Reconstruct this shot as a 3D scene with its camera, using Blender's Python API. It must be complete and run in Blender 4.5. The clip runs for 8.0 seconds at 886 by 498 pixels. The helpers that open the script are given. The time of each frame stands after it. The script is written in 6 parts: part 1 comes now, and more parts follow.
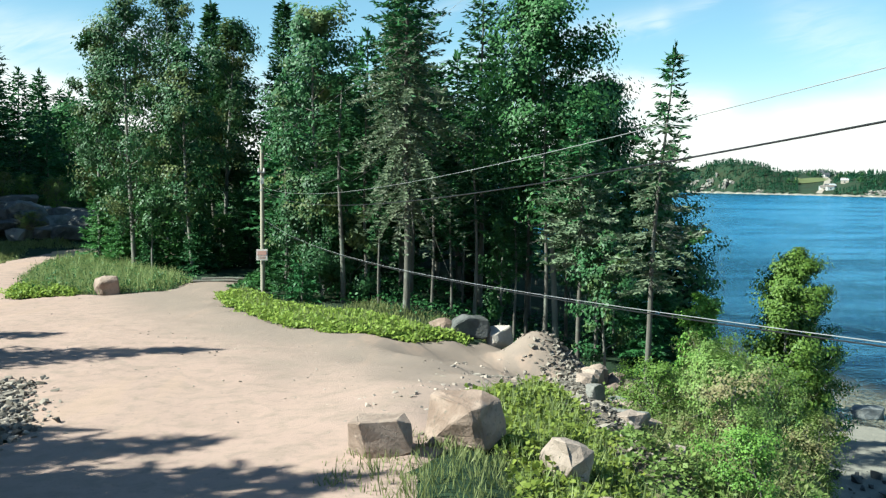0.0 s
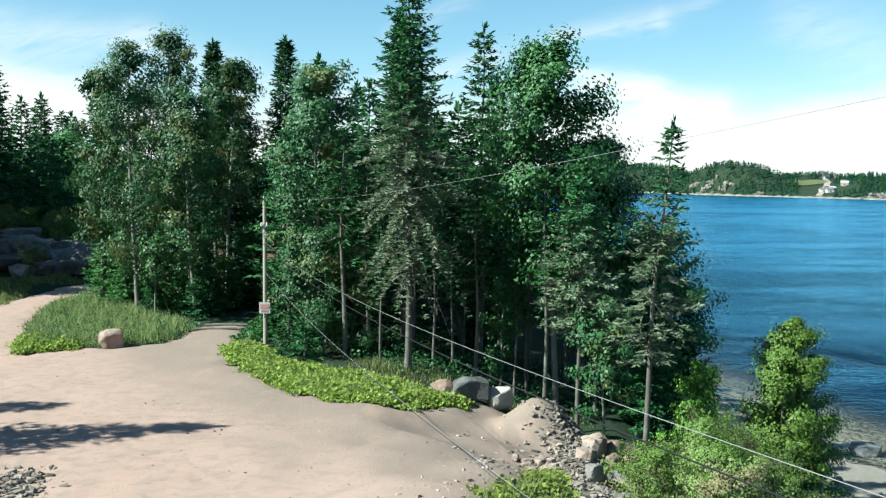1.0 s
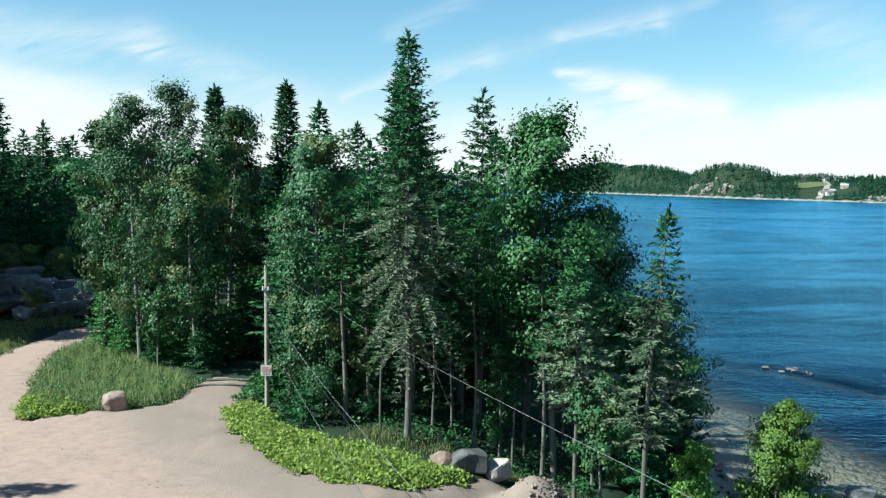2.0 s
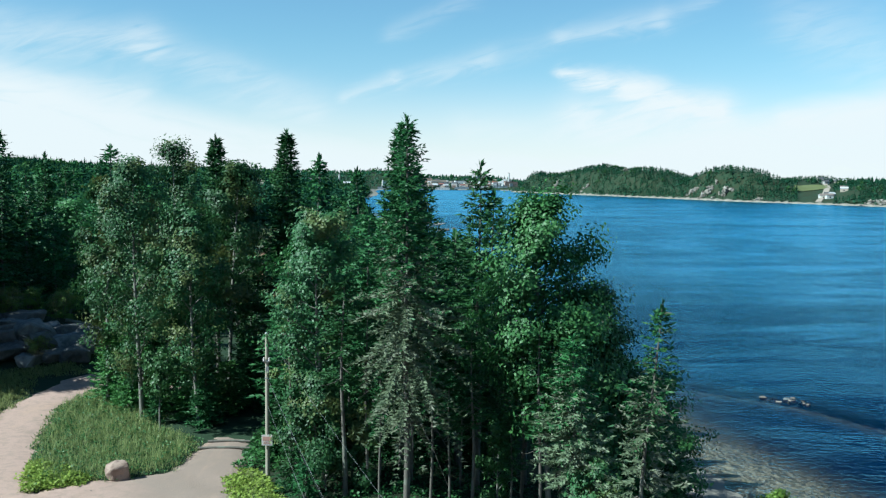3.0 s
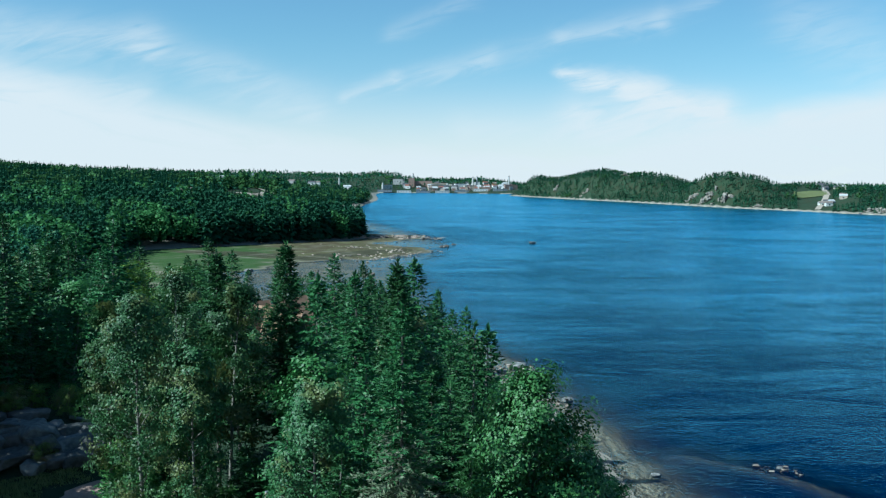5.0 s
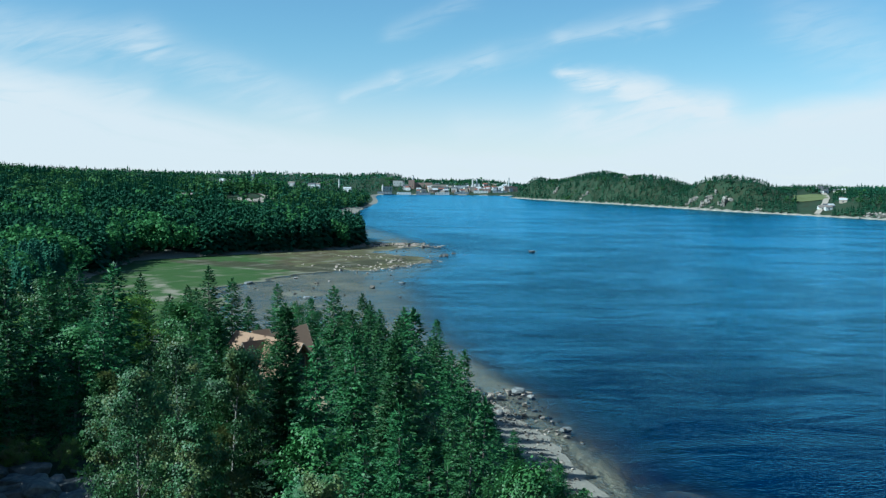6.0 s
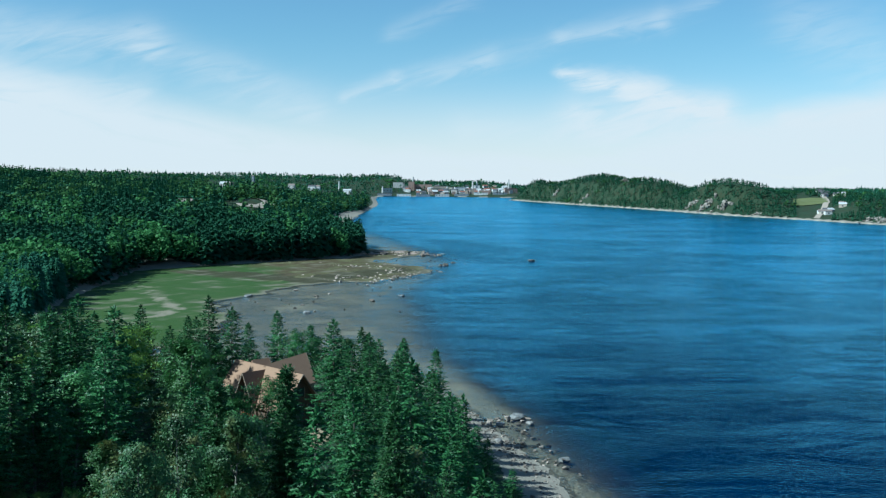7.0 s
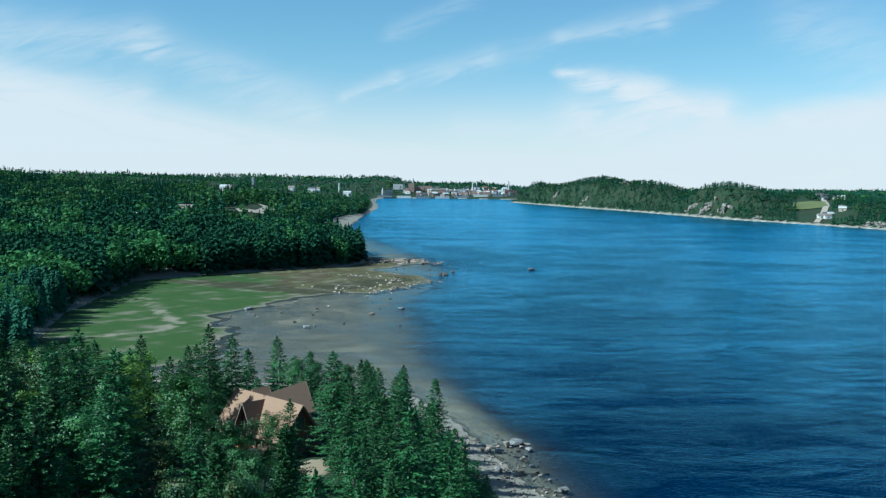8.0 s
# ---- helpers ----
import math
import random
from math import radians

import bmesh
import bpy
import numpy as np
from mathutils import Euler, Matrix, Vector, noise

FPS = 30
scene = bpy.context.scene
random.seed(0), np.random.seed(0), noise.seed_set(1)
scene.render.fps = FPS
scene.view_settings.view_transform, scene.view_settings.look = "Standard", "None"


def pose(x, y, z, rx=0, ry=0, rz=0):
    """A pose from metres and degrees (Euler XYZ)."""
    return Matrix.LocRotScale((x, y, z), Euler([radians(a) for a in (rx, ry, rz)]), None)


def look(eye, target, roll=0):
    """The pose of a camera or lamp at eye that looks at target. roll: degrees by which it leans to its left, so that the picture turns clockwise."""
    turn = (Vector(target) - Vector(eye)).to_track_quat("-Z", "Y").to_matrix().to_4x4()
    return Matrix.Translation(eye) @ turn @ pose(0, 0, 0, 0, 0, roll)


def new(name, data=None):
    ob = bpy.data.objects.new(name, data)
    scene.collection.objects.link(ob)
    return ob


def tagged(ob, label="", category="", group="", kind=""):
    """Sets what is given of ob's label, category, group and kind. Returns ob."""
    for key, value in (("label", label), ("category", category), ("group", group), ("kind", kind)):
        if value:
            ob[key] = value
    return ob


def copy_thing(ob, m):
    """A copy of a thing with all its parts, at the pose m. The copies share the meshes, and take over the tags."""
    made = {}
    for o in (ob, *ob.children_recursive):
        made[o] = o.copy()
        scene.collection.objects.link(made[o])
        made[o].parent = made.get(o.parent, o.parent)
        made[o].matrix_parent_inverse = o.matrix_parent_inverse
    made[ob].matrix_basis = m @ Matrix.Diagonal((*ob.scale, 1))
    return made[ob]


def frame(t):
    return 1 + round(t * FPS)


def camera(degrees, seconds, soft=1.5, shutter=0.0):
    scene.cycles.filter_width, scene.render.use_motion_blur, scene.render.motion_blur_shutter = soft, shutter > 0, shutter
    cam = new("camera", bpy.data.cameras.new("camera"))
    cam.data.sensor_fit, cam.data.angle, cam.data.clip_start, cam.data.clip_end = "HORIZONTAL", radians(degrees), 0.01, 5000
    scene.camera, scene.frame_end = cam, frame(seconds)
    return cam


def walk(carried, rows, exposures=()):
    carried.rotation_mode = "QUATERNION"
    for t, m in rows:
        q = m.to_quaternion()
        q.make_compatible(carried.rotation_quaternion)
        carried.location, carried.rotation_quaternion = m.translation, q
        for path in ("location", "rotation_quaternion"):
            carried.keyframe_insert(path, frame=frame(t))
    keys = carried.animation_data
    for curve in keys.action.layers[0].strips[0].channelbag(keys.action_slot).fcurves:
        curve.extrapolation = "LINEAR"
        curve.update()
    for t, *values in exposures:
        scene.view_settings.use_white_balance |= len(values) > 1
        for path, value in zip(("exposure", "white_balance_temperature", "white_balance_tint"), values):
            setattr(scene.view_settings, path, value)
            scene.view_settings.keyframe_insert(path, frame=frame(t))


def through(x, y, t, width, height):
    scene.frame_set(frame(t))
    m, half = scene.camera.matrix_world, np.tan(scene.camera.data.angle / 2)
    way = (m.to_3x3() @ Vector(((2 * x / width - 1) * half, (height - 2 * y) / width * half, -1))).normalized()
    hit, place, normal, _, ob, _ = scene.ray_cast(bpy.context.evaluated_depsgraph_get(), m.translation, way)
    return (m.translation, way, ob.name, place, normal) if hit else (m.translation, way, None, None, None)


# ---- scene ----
cam = camera(47.4, 8.0, 1.3)
# seconds and the place of the flying camera; it keeps its heading and tilt
PATH = [
    (0.0, -0.15, 1.87, 15.26), (0.5, -0.19, 1.75, 16.45), (1.0, -0.21, 1.59, 17.78), (1.5, -0.20, 1.40, 19.24),
    (2.0, -0.19, 1.20, 20.82), (2.5, -0.16, 0.97, 22.51), (3.0, -0.12, 0.74, 24.30), (3.5, -0.07, 0.50, 26.22),
    (4.0, -0.01, 0.26, 28.25), (4.5, 0.05, 0.02, 30.28), (5.0, 0.11, -0.20, 32.37), (5.5, 0.17, -0.41, 34.62),
    (6.0, 0.23, -0.60, 36.93), (6.5, 0.28, -0.76, 39.26), (7.0, 0.33, -0.90, 41.59), (7.5, 0.37, -0.99, 43.91),
    (8.0, 0.40, -1.05, 46.15),
]
walk(cam, [(t, look((x, y, z), (x, y + 10, z - 0.681), 0.2 + 0.02 * t)) for t, x, y, z in PATH],
     [(0.0, 1.53, 5880, -7), (1.5, 1.40, 5650, -7), (3.5, 1.09, 5250, -7), (5.0, 0.99, 5100, -8), (8.0, 0.96, 5050, -8)])

# ---- light ----
SUN_EL, SUN_AZ = 41.0, -106.0  # degrees above the horizon; clockwise from straight ahead


def sunlight():
    w = bpy.data.worlds.new("sky")
    scene.world = w
    w.use_nodes = True
    n, l = w.node_tree.nodes, w.node_tree.links
    n.clear()
    out = n.new("ShaderNodeOutputWorld")
    sky = n.new("ShaderNodeTexSky")
    sky.sky_type, sky.sun_disc = "NISHITA", False
    sky.sun_elevation, sky.sun_rotation = radians(SUN_EL), radians(SUN_AZ % 360)
    sky.air_density, sky.dust_density, sky.ozone_density = 1.0, 0.0, 2.0
    # thin high cloud, drawn out in long wisps, thicker towards the horizon
    tc = n.new("ShaderNodeTexCoord")
    sep = n.new("ShaderNodeSeparateXYZ")
    l.new(tc.outputs["Generated"], sep.inputs[0])

    def calc(op, a, b=None, c=None):
        m = n.new("ShaderNodeMath")
        m.operation = op
        for k, v in enumerate((a, b, c)):
            if v is None:
                continue
            if isinstance(v, (int, float)):
                m.inputs[k].default_value = v
            else:
                l.new(v, m.inputs[k])
        return m.outputs[0]

    ahead = calc("MAXIMUM", calc("ABSOLUTE", sep.outputs[1]), 0.08)
    u, v = calc("DIVIDE", sep.outputs[0], ahead), calc("DIVIDE", calc("MAXIMUM", sep.outputs[2], 0.0), ahead)
    flat = n.new("ShaderNodeCombineXYZ")
    l.new(u, flat.inputs[0])
    l.new(v, flat.inputs[1])

    def wisps(scale, stretch, turn, detail=8.0, bend=0.9, shift=0.0):
        turned = n.new("ShaderNodeMapping")
        turned.inputs["Rotation"].default_value = (0, 0, radians(turn))
        turned.inputs["Location"].default_value = (shift, shift * 0.7, 0)
        l.new(flat.outputs[0], turned.inputs[0])
        mp = n.new("ShaderNodeMapping")
        mp.inputs["Scale"].default_value = (*stretch, 1)
        l.new(turned.outputs[0], mp.inputs[0])
        t = n.new("ShaderNodeTexNoise")
        t.inputs["Scale"].default_value, t.inputs["Detail"].default_value = scale, detail
        t.inputs["Roughness"].default_value, t.inputs["Distortion"].default_value = 0.58, bend
        l.new(mp.outputs[0], t.inputs["Vector"])
        return t.outputs[0]

    def soft(x, a, b, hi=1.0):
        r = n.new("ShaderNodeMapRange")
        r.interpolation_type = "SMOOTHSTEP"
        l.new(x, r.inputs[0])
        for k, value in enumerate((a, b, 0.0, hi)):
            r.inputs[k + 1].default_value = value
        return r.outputs[0]

    # the sky's wisps bend with a slow unevenness
    bend = wisps(6.0, (1.0, 2.5), 0, 5.0, 0.4)
    fray = wisps(16.0, (1.0, 5.0), -14, 7.0, 0.8, 2.0)
    pu = calc("MULTIPLY_ADD", bend, 0.05, calc("ADD", u, -0.025))
    pv = calc("MULTIPLY_ADD", fray, 0.024, calc("MULTIPLY_ADD", bend, 0.030, calc("ADD", v, -0.027)))

    def wisp(a, b, wide_a, wide_b, power):
        """A soft streak of cloud from a to b, each given as a share sideways and upwards of the way ahead."""
        bx, by = b[0] - a[0], b[1] - a[1]
        long2 = bx * bx + by * by
        dx, dy = calc("ADD", pu, -a[0]), calc("ADD", pv, -a[1])
        t = calc("MULTIPLY_ADD", dx, bx / long2, calc("MULTIPLY", dy, by / long2))
        t = calc("MINIMUM", calc("MAXIMUM", t, 0.0), 1.0)
        ex, ey = calc("MULTIPLY_ADD", t, -bx, dx), calc("MULTIPLY_ADD", t, -by, dy)
        gap = calc("MULTIPLY_ADD", ex, ex, calc("MULTIPLY", ey, ey))
        wide = calc("MULTIPLY_ADD", t, wide_b - wide_a, wide_a)
        return calc("MULTIPLY", calc("POWER", 2.718, calc("MULTIPLY", calc("DIVIDE", gap, calc("MULTIPLY", wide, wide)), -1.0)), power)

    # a white bank along the horizon, higher to the sides; thin streaks above it
    rise = calc("MAXIMUM", calc("MAXIMUM", calc("MULTIPLY_ADD", u, -0.24, -0.005), calc("MULTIPLY_ADD", u, -0.168, 0.0164)),
                calc("MAXIMUM", calc("MULTIPLY_ADD", u, -0.045, 0.026), calc("MULTIPLY_ADD", u, 0.186, -0.004)))
    bank = soft(calc("ADD", calc("SUBTRACT", calc("MINIMUM", calc("ADD", rise, 0.010), 0.12), pv), calc("MULTIPLY_ADD", fray, 0.02, -0.010)), -0.024, 0.022, 0.96)
    bank = calc("MULTIPLY", bank, soft(wisps(5.0, (1.0, 6.0), 9, shift=3.0), 0.05, 0.46, 1.0))
    cloud = calc("MAXIMUM", bank, soft(v, 0.110, -0.016, 0.95))
    for streak in (((-0.47, 0.150), (-0.29, 0.132), 0.022, 0.016, 0.55), ((-0.30, 0.134), (-0.13, 0.070), 0.020, 0.020, 0.45), ((-0.47, 0.110), (-0.30, 0.085), 0.022, 0.018, 0.60),
                   ((-0.096, 0.083), (-0.047, 0.100), 0.007, 0.008, 0.50), ((-0.047, 0.100), (0.043, 0.120), 0.008, 0.010, 0.42), ((0.04, 0.118), (0.11, 0.138), 0.012, 0.010, 0.20),
                   ((0.11, 0.139), (0.215, 0.161), 0.009, 0.011, 0.50), ((0.215, 0.161), (0.262, 0.180), 0.010, 0.008, 0.26), ((-0.05, 0.145), (0.03, 0.180), 0.009, 0.009, 0.24),
                   ((0.112, 0.103), (0.205, 0.082), 0.006, 0.015, 1.25), ((0.18, 0.080), (0.268, 0.068), 0.014, 0.016, 1.50), ((0.13, 0.062), (0.262, 0.048), 0.020, 0.026, 0.95),
                   ((0.02, 0.052), (0.28, 0.040), 0.016, 0.020, 0.40), ((0.345, 0.156), (0.45, 0.120), 0.028, 0.034, 0.34), ((0.335, 0.060), (0.47, 0.068), 0.011, 0.022, 1.5)):
        cloud = calc("ADD", cloud, calc("MULTIPLY", calc("MULTIPLY", wisp(*streak), soft(fray, 0.12, 0.70, 0.85)), calc("SUBTRACT", 1.0, cloud)))
    mix = n.new("ShaderNodeMix")
    mix.data_type = "RGBA"
    l.new(cloud, mix.inputs["Factor"])
    tint = n.new("ShaderNodeMix")
    tint.data_type, tint.blend_type = "RGBA", "MULTIPLY"
    tint.inputs["Factor"].default_value = 1.0
    air = n.new("ShaderNodeMix")
    air.data_type = "RGBA"
    l.new(soft(v, 0.15, 0.02), air.inputs["Factor"])
    air.inputs["A"].default_value, air.inputs["B"].default_value = (0.95, 1.04, 1.03, 1), (1.05, 1.00, 1.10, 1)
    l.new(air.outputs["Result"], tint.inputs["B"])
    l.new(sky.outputs[0], tint.inputs["A"])
    l.new(tint.outputs["Result"], mix.inputs["A"])
    mix.inputs["B"].default_value = (8.6, 7.75, 7.35, 1)
    bg = n.new("ShaderNodeBackground")
    bg.inputs[1].default_value = 0.052
    l.new(mix.outputs["Result"], bg.inputs[0])
    l.new(bg.outputs[0], out.inputs[0])
    lamp = bpy.data.lights.new("sun", "SUN")
    lamp.energy, lamp.angle, lamp.color = 5.0, radians(0.53), (1.0, 0.95, 0.86)
    a, e = radians(SUN_AZ), radians(SUN_EL)
    to = Vector((math.sin(a) * math.cos(e), math.cos(a) * math.cos(e), math.sin(e)))
    sun = new("sun", lamp)
    sun.matrix_world = look(to * 100, (0, 0, 0))


sunlight()

# ---- materials ----


class Nodes:
    """A node material under construction."""

    def __init__(self, name):
        self.m = bpy.data.materials.new(name)
        self.m.use_nodes = True
        self.n, self.l = self.m.node_tree.nodes, self.m.node_tree.links
        self.n.clear()
        self.out = self.n.new("ShaderNodeOutputMaterial")
        self.pos = self.n.new("ShaderNodeNewGeometry").outputs["Position"]

    def put(self, socket, v):
        if isinstance(v, (int, float)):
            socket.default_value = v
        elif isinstance(v, tuple):
            socket.default_value = v if len(v) == 4 or socket.type == "VECTOR" else (*v, 1)
        else:
            self.l.new(v, socket)

    def noise(self, scale, detail=4, rough=0.55, vec=None, stretch=None, distort=0.0):
        t = self.n.new("ShaderNodeTexNoise")
        v = vec or self.pos
        if stretch:
            mp = self.n.new("ShaderNodeMapping")
            mp.inputs["Scale"].default_value = stretch
            self.l.new(v, mp.inputs[0])
            v = mp.outputs[0]
        self.l.new(v, t.inputs["Vector"])
        t.inputs["Scale"].default_value, t.inputs["Detail"].default_value = scale, detail
        t.inputs["Roughness"].default_value, t.inputs["Distortion"].default_value = rough, distort
        return t.outputs[0]

    def cells(self, scale, feature="F1"):
        t = self.n.new("ShaderNodeTexVoronoi")
        t.feature = feature
        self.l.new(self.pos, t.inputs["Vector"])
        t.inputs["Scale"].default_value = scale
        return t.outputs[0]

    def math(self, op, a, b=0.0, c=0.0):
        m = self.n.new("ShaderNodeMath")
        m.operation = op
        for k, v in enumerate((a, b, c)):
            self.put(m.inputs[k], v)
        return m.outputs[0]

    def span(self, v, a, b, lo=0.0, hi=1.0):
        r = self.n.new("ShaderNodeMapRange")
        r.interpolation_type = "SMOOTHSTEP"
        for k, x in enumerate((v, a, b, lo, hi)):
            self.put(r.inputs[k], x)
        return r.outputs[0]

    def mix(self, f, a, b, blend="MIX"):
        m = self.n.new("ShaderNodeMix")
        m.data_type, m.blend_type = "RGBA", blend
        self.put(m.inputs["Factor"], f)
        self.put(m.inputs["A"], a)
        self.put(m.inputs["B"], b)
        return m.outputs["Result"]

    def attr(self, name):
        a = self.n.new("ShaderNodeAttribute")
        a.attribute_name = name
        return a.outputs["Fac"]

    def chance(self):
        return self.n.new("ShaderNodeObjectInfo").outputs["Random"]

    def island(self):
        return self.n.new("ShaderNodeNewGeometry").outputs["Random Per Island"]

    def bump(self, h, strength=0.5, dist=0.05):
        b = self.n.new("ShaderNodeBump")
        b.inputs["Strength"].default_value, b.inputs["Distance"].default_value = strength, dist
        self.l.new(h, b.inputs["Height"])
        return b.outputs[0]

    def surface(self, color, rough=0.85, normal=None, metal=0.0, spec=0.3, emit=None):
        p = self.n.new("ShaderNodeBsdfPrincipled")
        self.put(p.inputs["Base Color"], color)
        self.put(p.inputs["Roughness"], rough)
        p.inputs["Metallic"].default_value = metal
        p.inputs["Specular IOR Level"].default_value = spec
        if normal is not None:
            self.l.new(normal, p.inputs["Normal"])
        self.l.new(p.outputs[0], self.out.inputs[0])
        return self.m


def foliage(name, dark, light, through=0.35, dull=None, gloss=0.12, flutter=0.55):
    """Leaves or needles: colour varies from tree to tree, from leaf to leaf and in patches through the crown."""
    k = Nodes(name)
    c = k.mix(k.math("ADD", k.math("MULTIPLY", k.island(), flutter), k.math("MULTIPLY", k.noise(0.9, 3), 1 - flutter)), dark, light)
    if dull:
        c = k.mix(k.span(k.noise(0.55, 3), 0.5, 0.66), c, dull)
    h = k.n.new("ShaderNodeHueSaturation")
    k.put(h.inputs["Hue"], k.span(k.chance(), 0, 1, 0.491, 0.509))
    k.put(h.inputs["Value"], k.span(k.chance(), 0, 1, 0.8, 1.2))
    k.l.new(c, h.inputs["Color"])
    d = k.n.new("ShaderNodeBsdfPrincipled")
    k.l.new(h.outputs[0], d.inputs["Base Color"])
    d.inputs["Roughness"].default_value, d.inputs["Specular IOR Level"].default_value = 0.5, gloss
    t = k.n.new("ShaderNodeBsdfTranslucent")
    k.l.new(h.outputs[0], t.inputs[0])
    x = k.n.new("ShaderNodeMixShader")
    x.inputs[0].default_value = through
    k.l.new(d.outputs[0], x.inputs[1])
    k.l.new(t.outputs[0], x.inputs[2])
    k.l.new(x.outputs[0], k.out.inputs[0])
    return k.m


NEEDLES = foliage("spruce_needles", (0.0050, 0.030, 0.013), (0.054, 0.142, 0.042), 0.14, gloss=0.14)
NEEDLES_FRESH = foliage("young_spruce_needles", (0.027, 0.080, 0.022), (0.090, 0.190, 0.048), 0.2, gloss=0.16)
NEEDLES_GREY = foliage("weathered_needles", (0.052, 0.080, 0.048), (0.170, 0.210, 0.120), 0.2, (0.190, 0.200, 0.145), gloss=0.14)
LEAVES = foliage("poplar_leaves", (0.013, 0.056, 0.017), (0.078, 0.182, 0.048), 0.22, gloss=0.26)
LEAVES_DULL = foliage("alder_leaves", (0.009, 0.042, 0.016), (0.060, 0.130, 0.042), 0.25, (0.100, 0.122, 0.038), gloss=0.24)
LEAVES_YELLOW = foliage("birch_leaves", (0.048, 0.122, 0.020), (0.205, 0.320, 0.060), 0.34, gloss=0.22)
SCRUB = foliage("bank_scrub", (0.060, 0.110, 0.030), (0.240, 0.310, 0.085), 0.35, (0.220, 0.185, 0.100))
WEEDS = foliage("coltsfoot_leaves", (0.100, 0.165, 0.030), (0.330, 0.390, 0.080), 0.4)
GRASS = foliage("dry_grass", (0.105, 0.145, 0.042), (0.300, 0.320, 0.140), 0.35)


def bark_material(name, dark, light):
    k = Nodes(name)
    g = k.noise(9, 5, 0.65, stretch=(1, 1, 0.2))
    c = k.mix(g, dark, light)
    c = k.mix(k.span(k.noise(1.4, 3), 0.52, 0.68), c, (0.136, 0.143, 0.116))
    return k.surface(c, 0.9, k.bump(g, 0.7, 0.03))


BARK = bark_material("spruce_bark", (0.045, 0.040, 0.034), (0.150, 0.136, 0.116))
BARK_PALE = bark_material("poplar_bark", (0.075, 0.072, 0.060), (0.230, 0.220, 0.190))


def gravel_material():
    k = Nodes("gravel")
    fine, mid, big = k.noise(38, 6, 0.7), k.noise(1.9, 6, 0.62, distort=0.5), k.noise(0.16, 5, 0.55, distort=0.9)
    worn = k.span(k.math("ADD", k.attr("worn"), k.math("MULTIPLY_ADD", big, 1.3, -0.65)), 0.05, 0.95)
    c = k.mix(worn, (0.210, 0.162, 0.134), (0.315, 0.220, 0.182))
    c = k.mix(k.span(mid, 0.42, 0.70, 0, 0.75), c, (0.224, 0.170, 0.136))
    c = k.mix(k.span(k.noise(7, 5, 0.7), 0.55, 0.72, 0, 0.55), c, (0.170, 0.133, 0.105))
    c = k.mix(k.span(fine, 0.56, 0.72, 0, 0.7), c, (0.163, 0.129, 0.105))
    track = k.noise(0.5, 4, 0.55, stretch=(1.0, 0.2, 1), distort=0.5)
    c = k.mix(k.span(track, 0.54, 0.68, 0, 0.5), c, (0.340, 0.235, 0.180))
    h = k.math("ADD", k.math("MULTIPLY", fine, 0.5), k.math("MULTIPLY", mid, 0.5))
    return k.surface(c, 0.95, k.bump(h, 0.8, 0.035), spec=0.1)


GRAVEL = gravel_material()


def ground_material():
    k = Nodes("forest_floor")
    fine, mid, big = k.noise(14, 5, 0.65), k.noise(1.3, 4), k.noise(0.11, 4)
    floor = k.mix(k.span(mid, 0.35, 0.65), (0.024, 0.024, 0.014), (0.018, 0.029, 0.012))
    floor = k.mix(k.span(fine, 0.5, 0.75, 0, 0.6), floor, (0.041, 0.039, 0.026))
    floor = k.mix(k.span(big, 0.36, 0.55), floor, (0.019, 0.035, 0.018))
    sand = k.mix(mid, (0.145, 0.135, 0.112), (0.240, 0.218, 0.182))
    sand = k.mix(k.span(fine, 0.5, 0.7), sand, (0.116, 0.112, 0.099))
    mud = k.mix(k.span(big, 0.4, 0.6), (0.290, 0.265, 0.208), (0.345, 0.312, 0.246))
    c = k.mix(k.span(k.math("ADD", k.attr("beach"), k.math("MULTIPLY_ADD", mid, 0.5, -0.25)), 0.42, 0.58), floor, sand)
    earth = k.mix(k.span(mid, 0.35, 0.65), (0.116, 0.092, 0.071), (0.190, 0.153, 0.122))
    earth = k.mix(k.span(fine, 0.5, 0.7, 0, 0.8), earth, (0.075, 0.061, 0.049))
    c = k.mix(k.span(k.math("ADD", k.attr("tip"), k.math("MULTIPLY_ADD", mid, 0.6, -0.3)), 0.35, 0.6), c, earth)
    c = k.mix(k.span(k.attr("bed"), 0.3, 0.7), c, mud)
    return k.surface(c, 0.95, k.bump(k.math("ADD", mid, k.math("MULTIPLY", fine, 0.4)), 0.7, 0.12), spec=0.15)


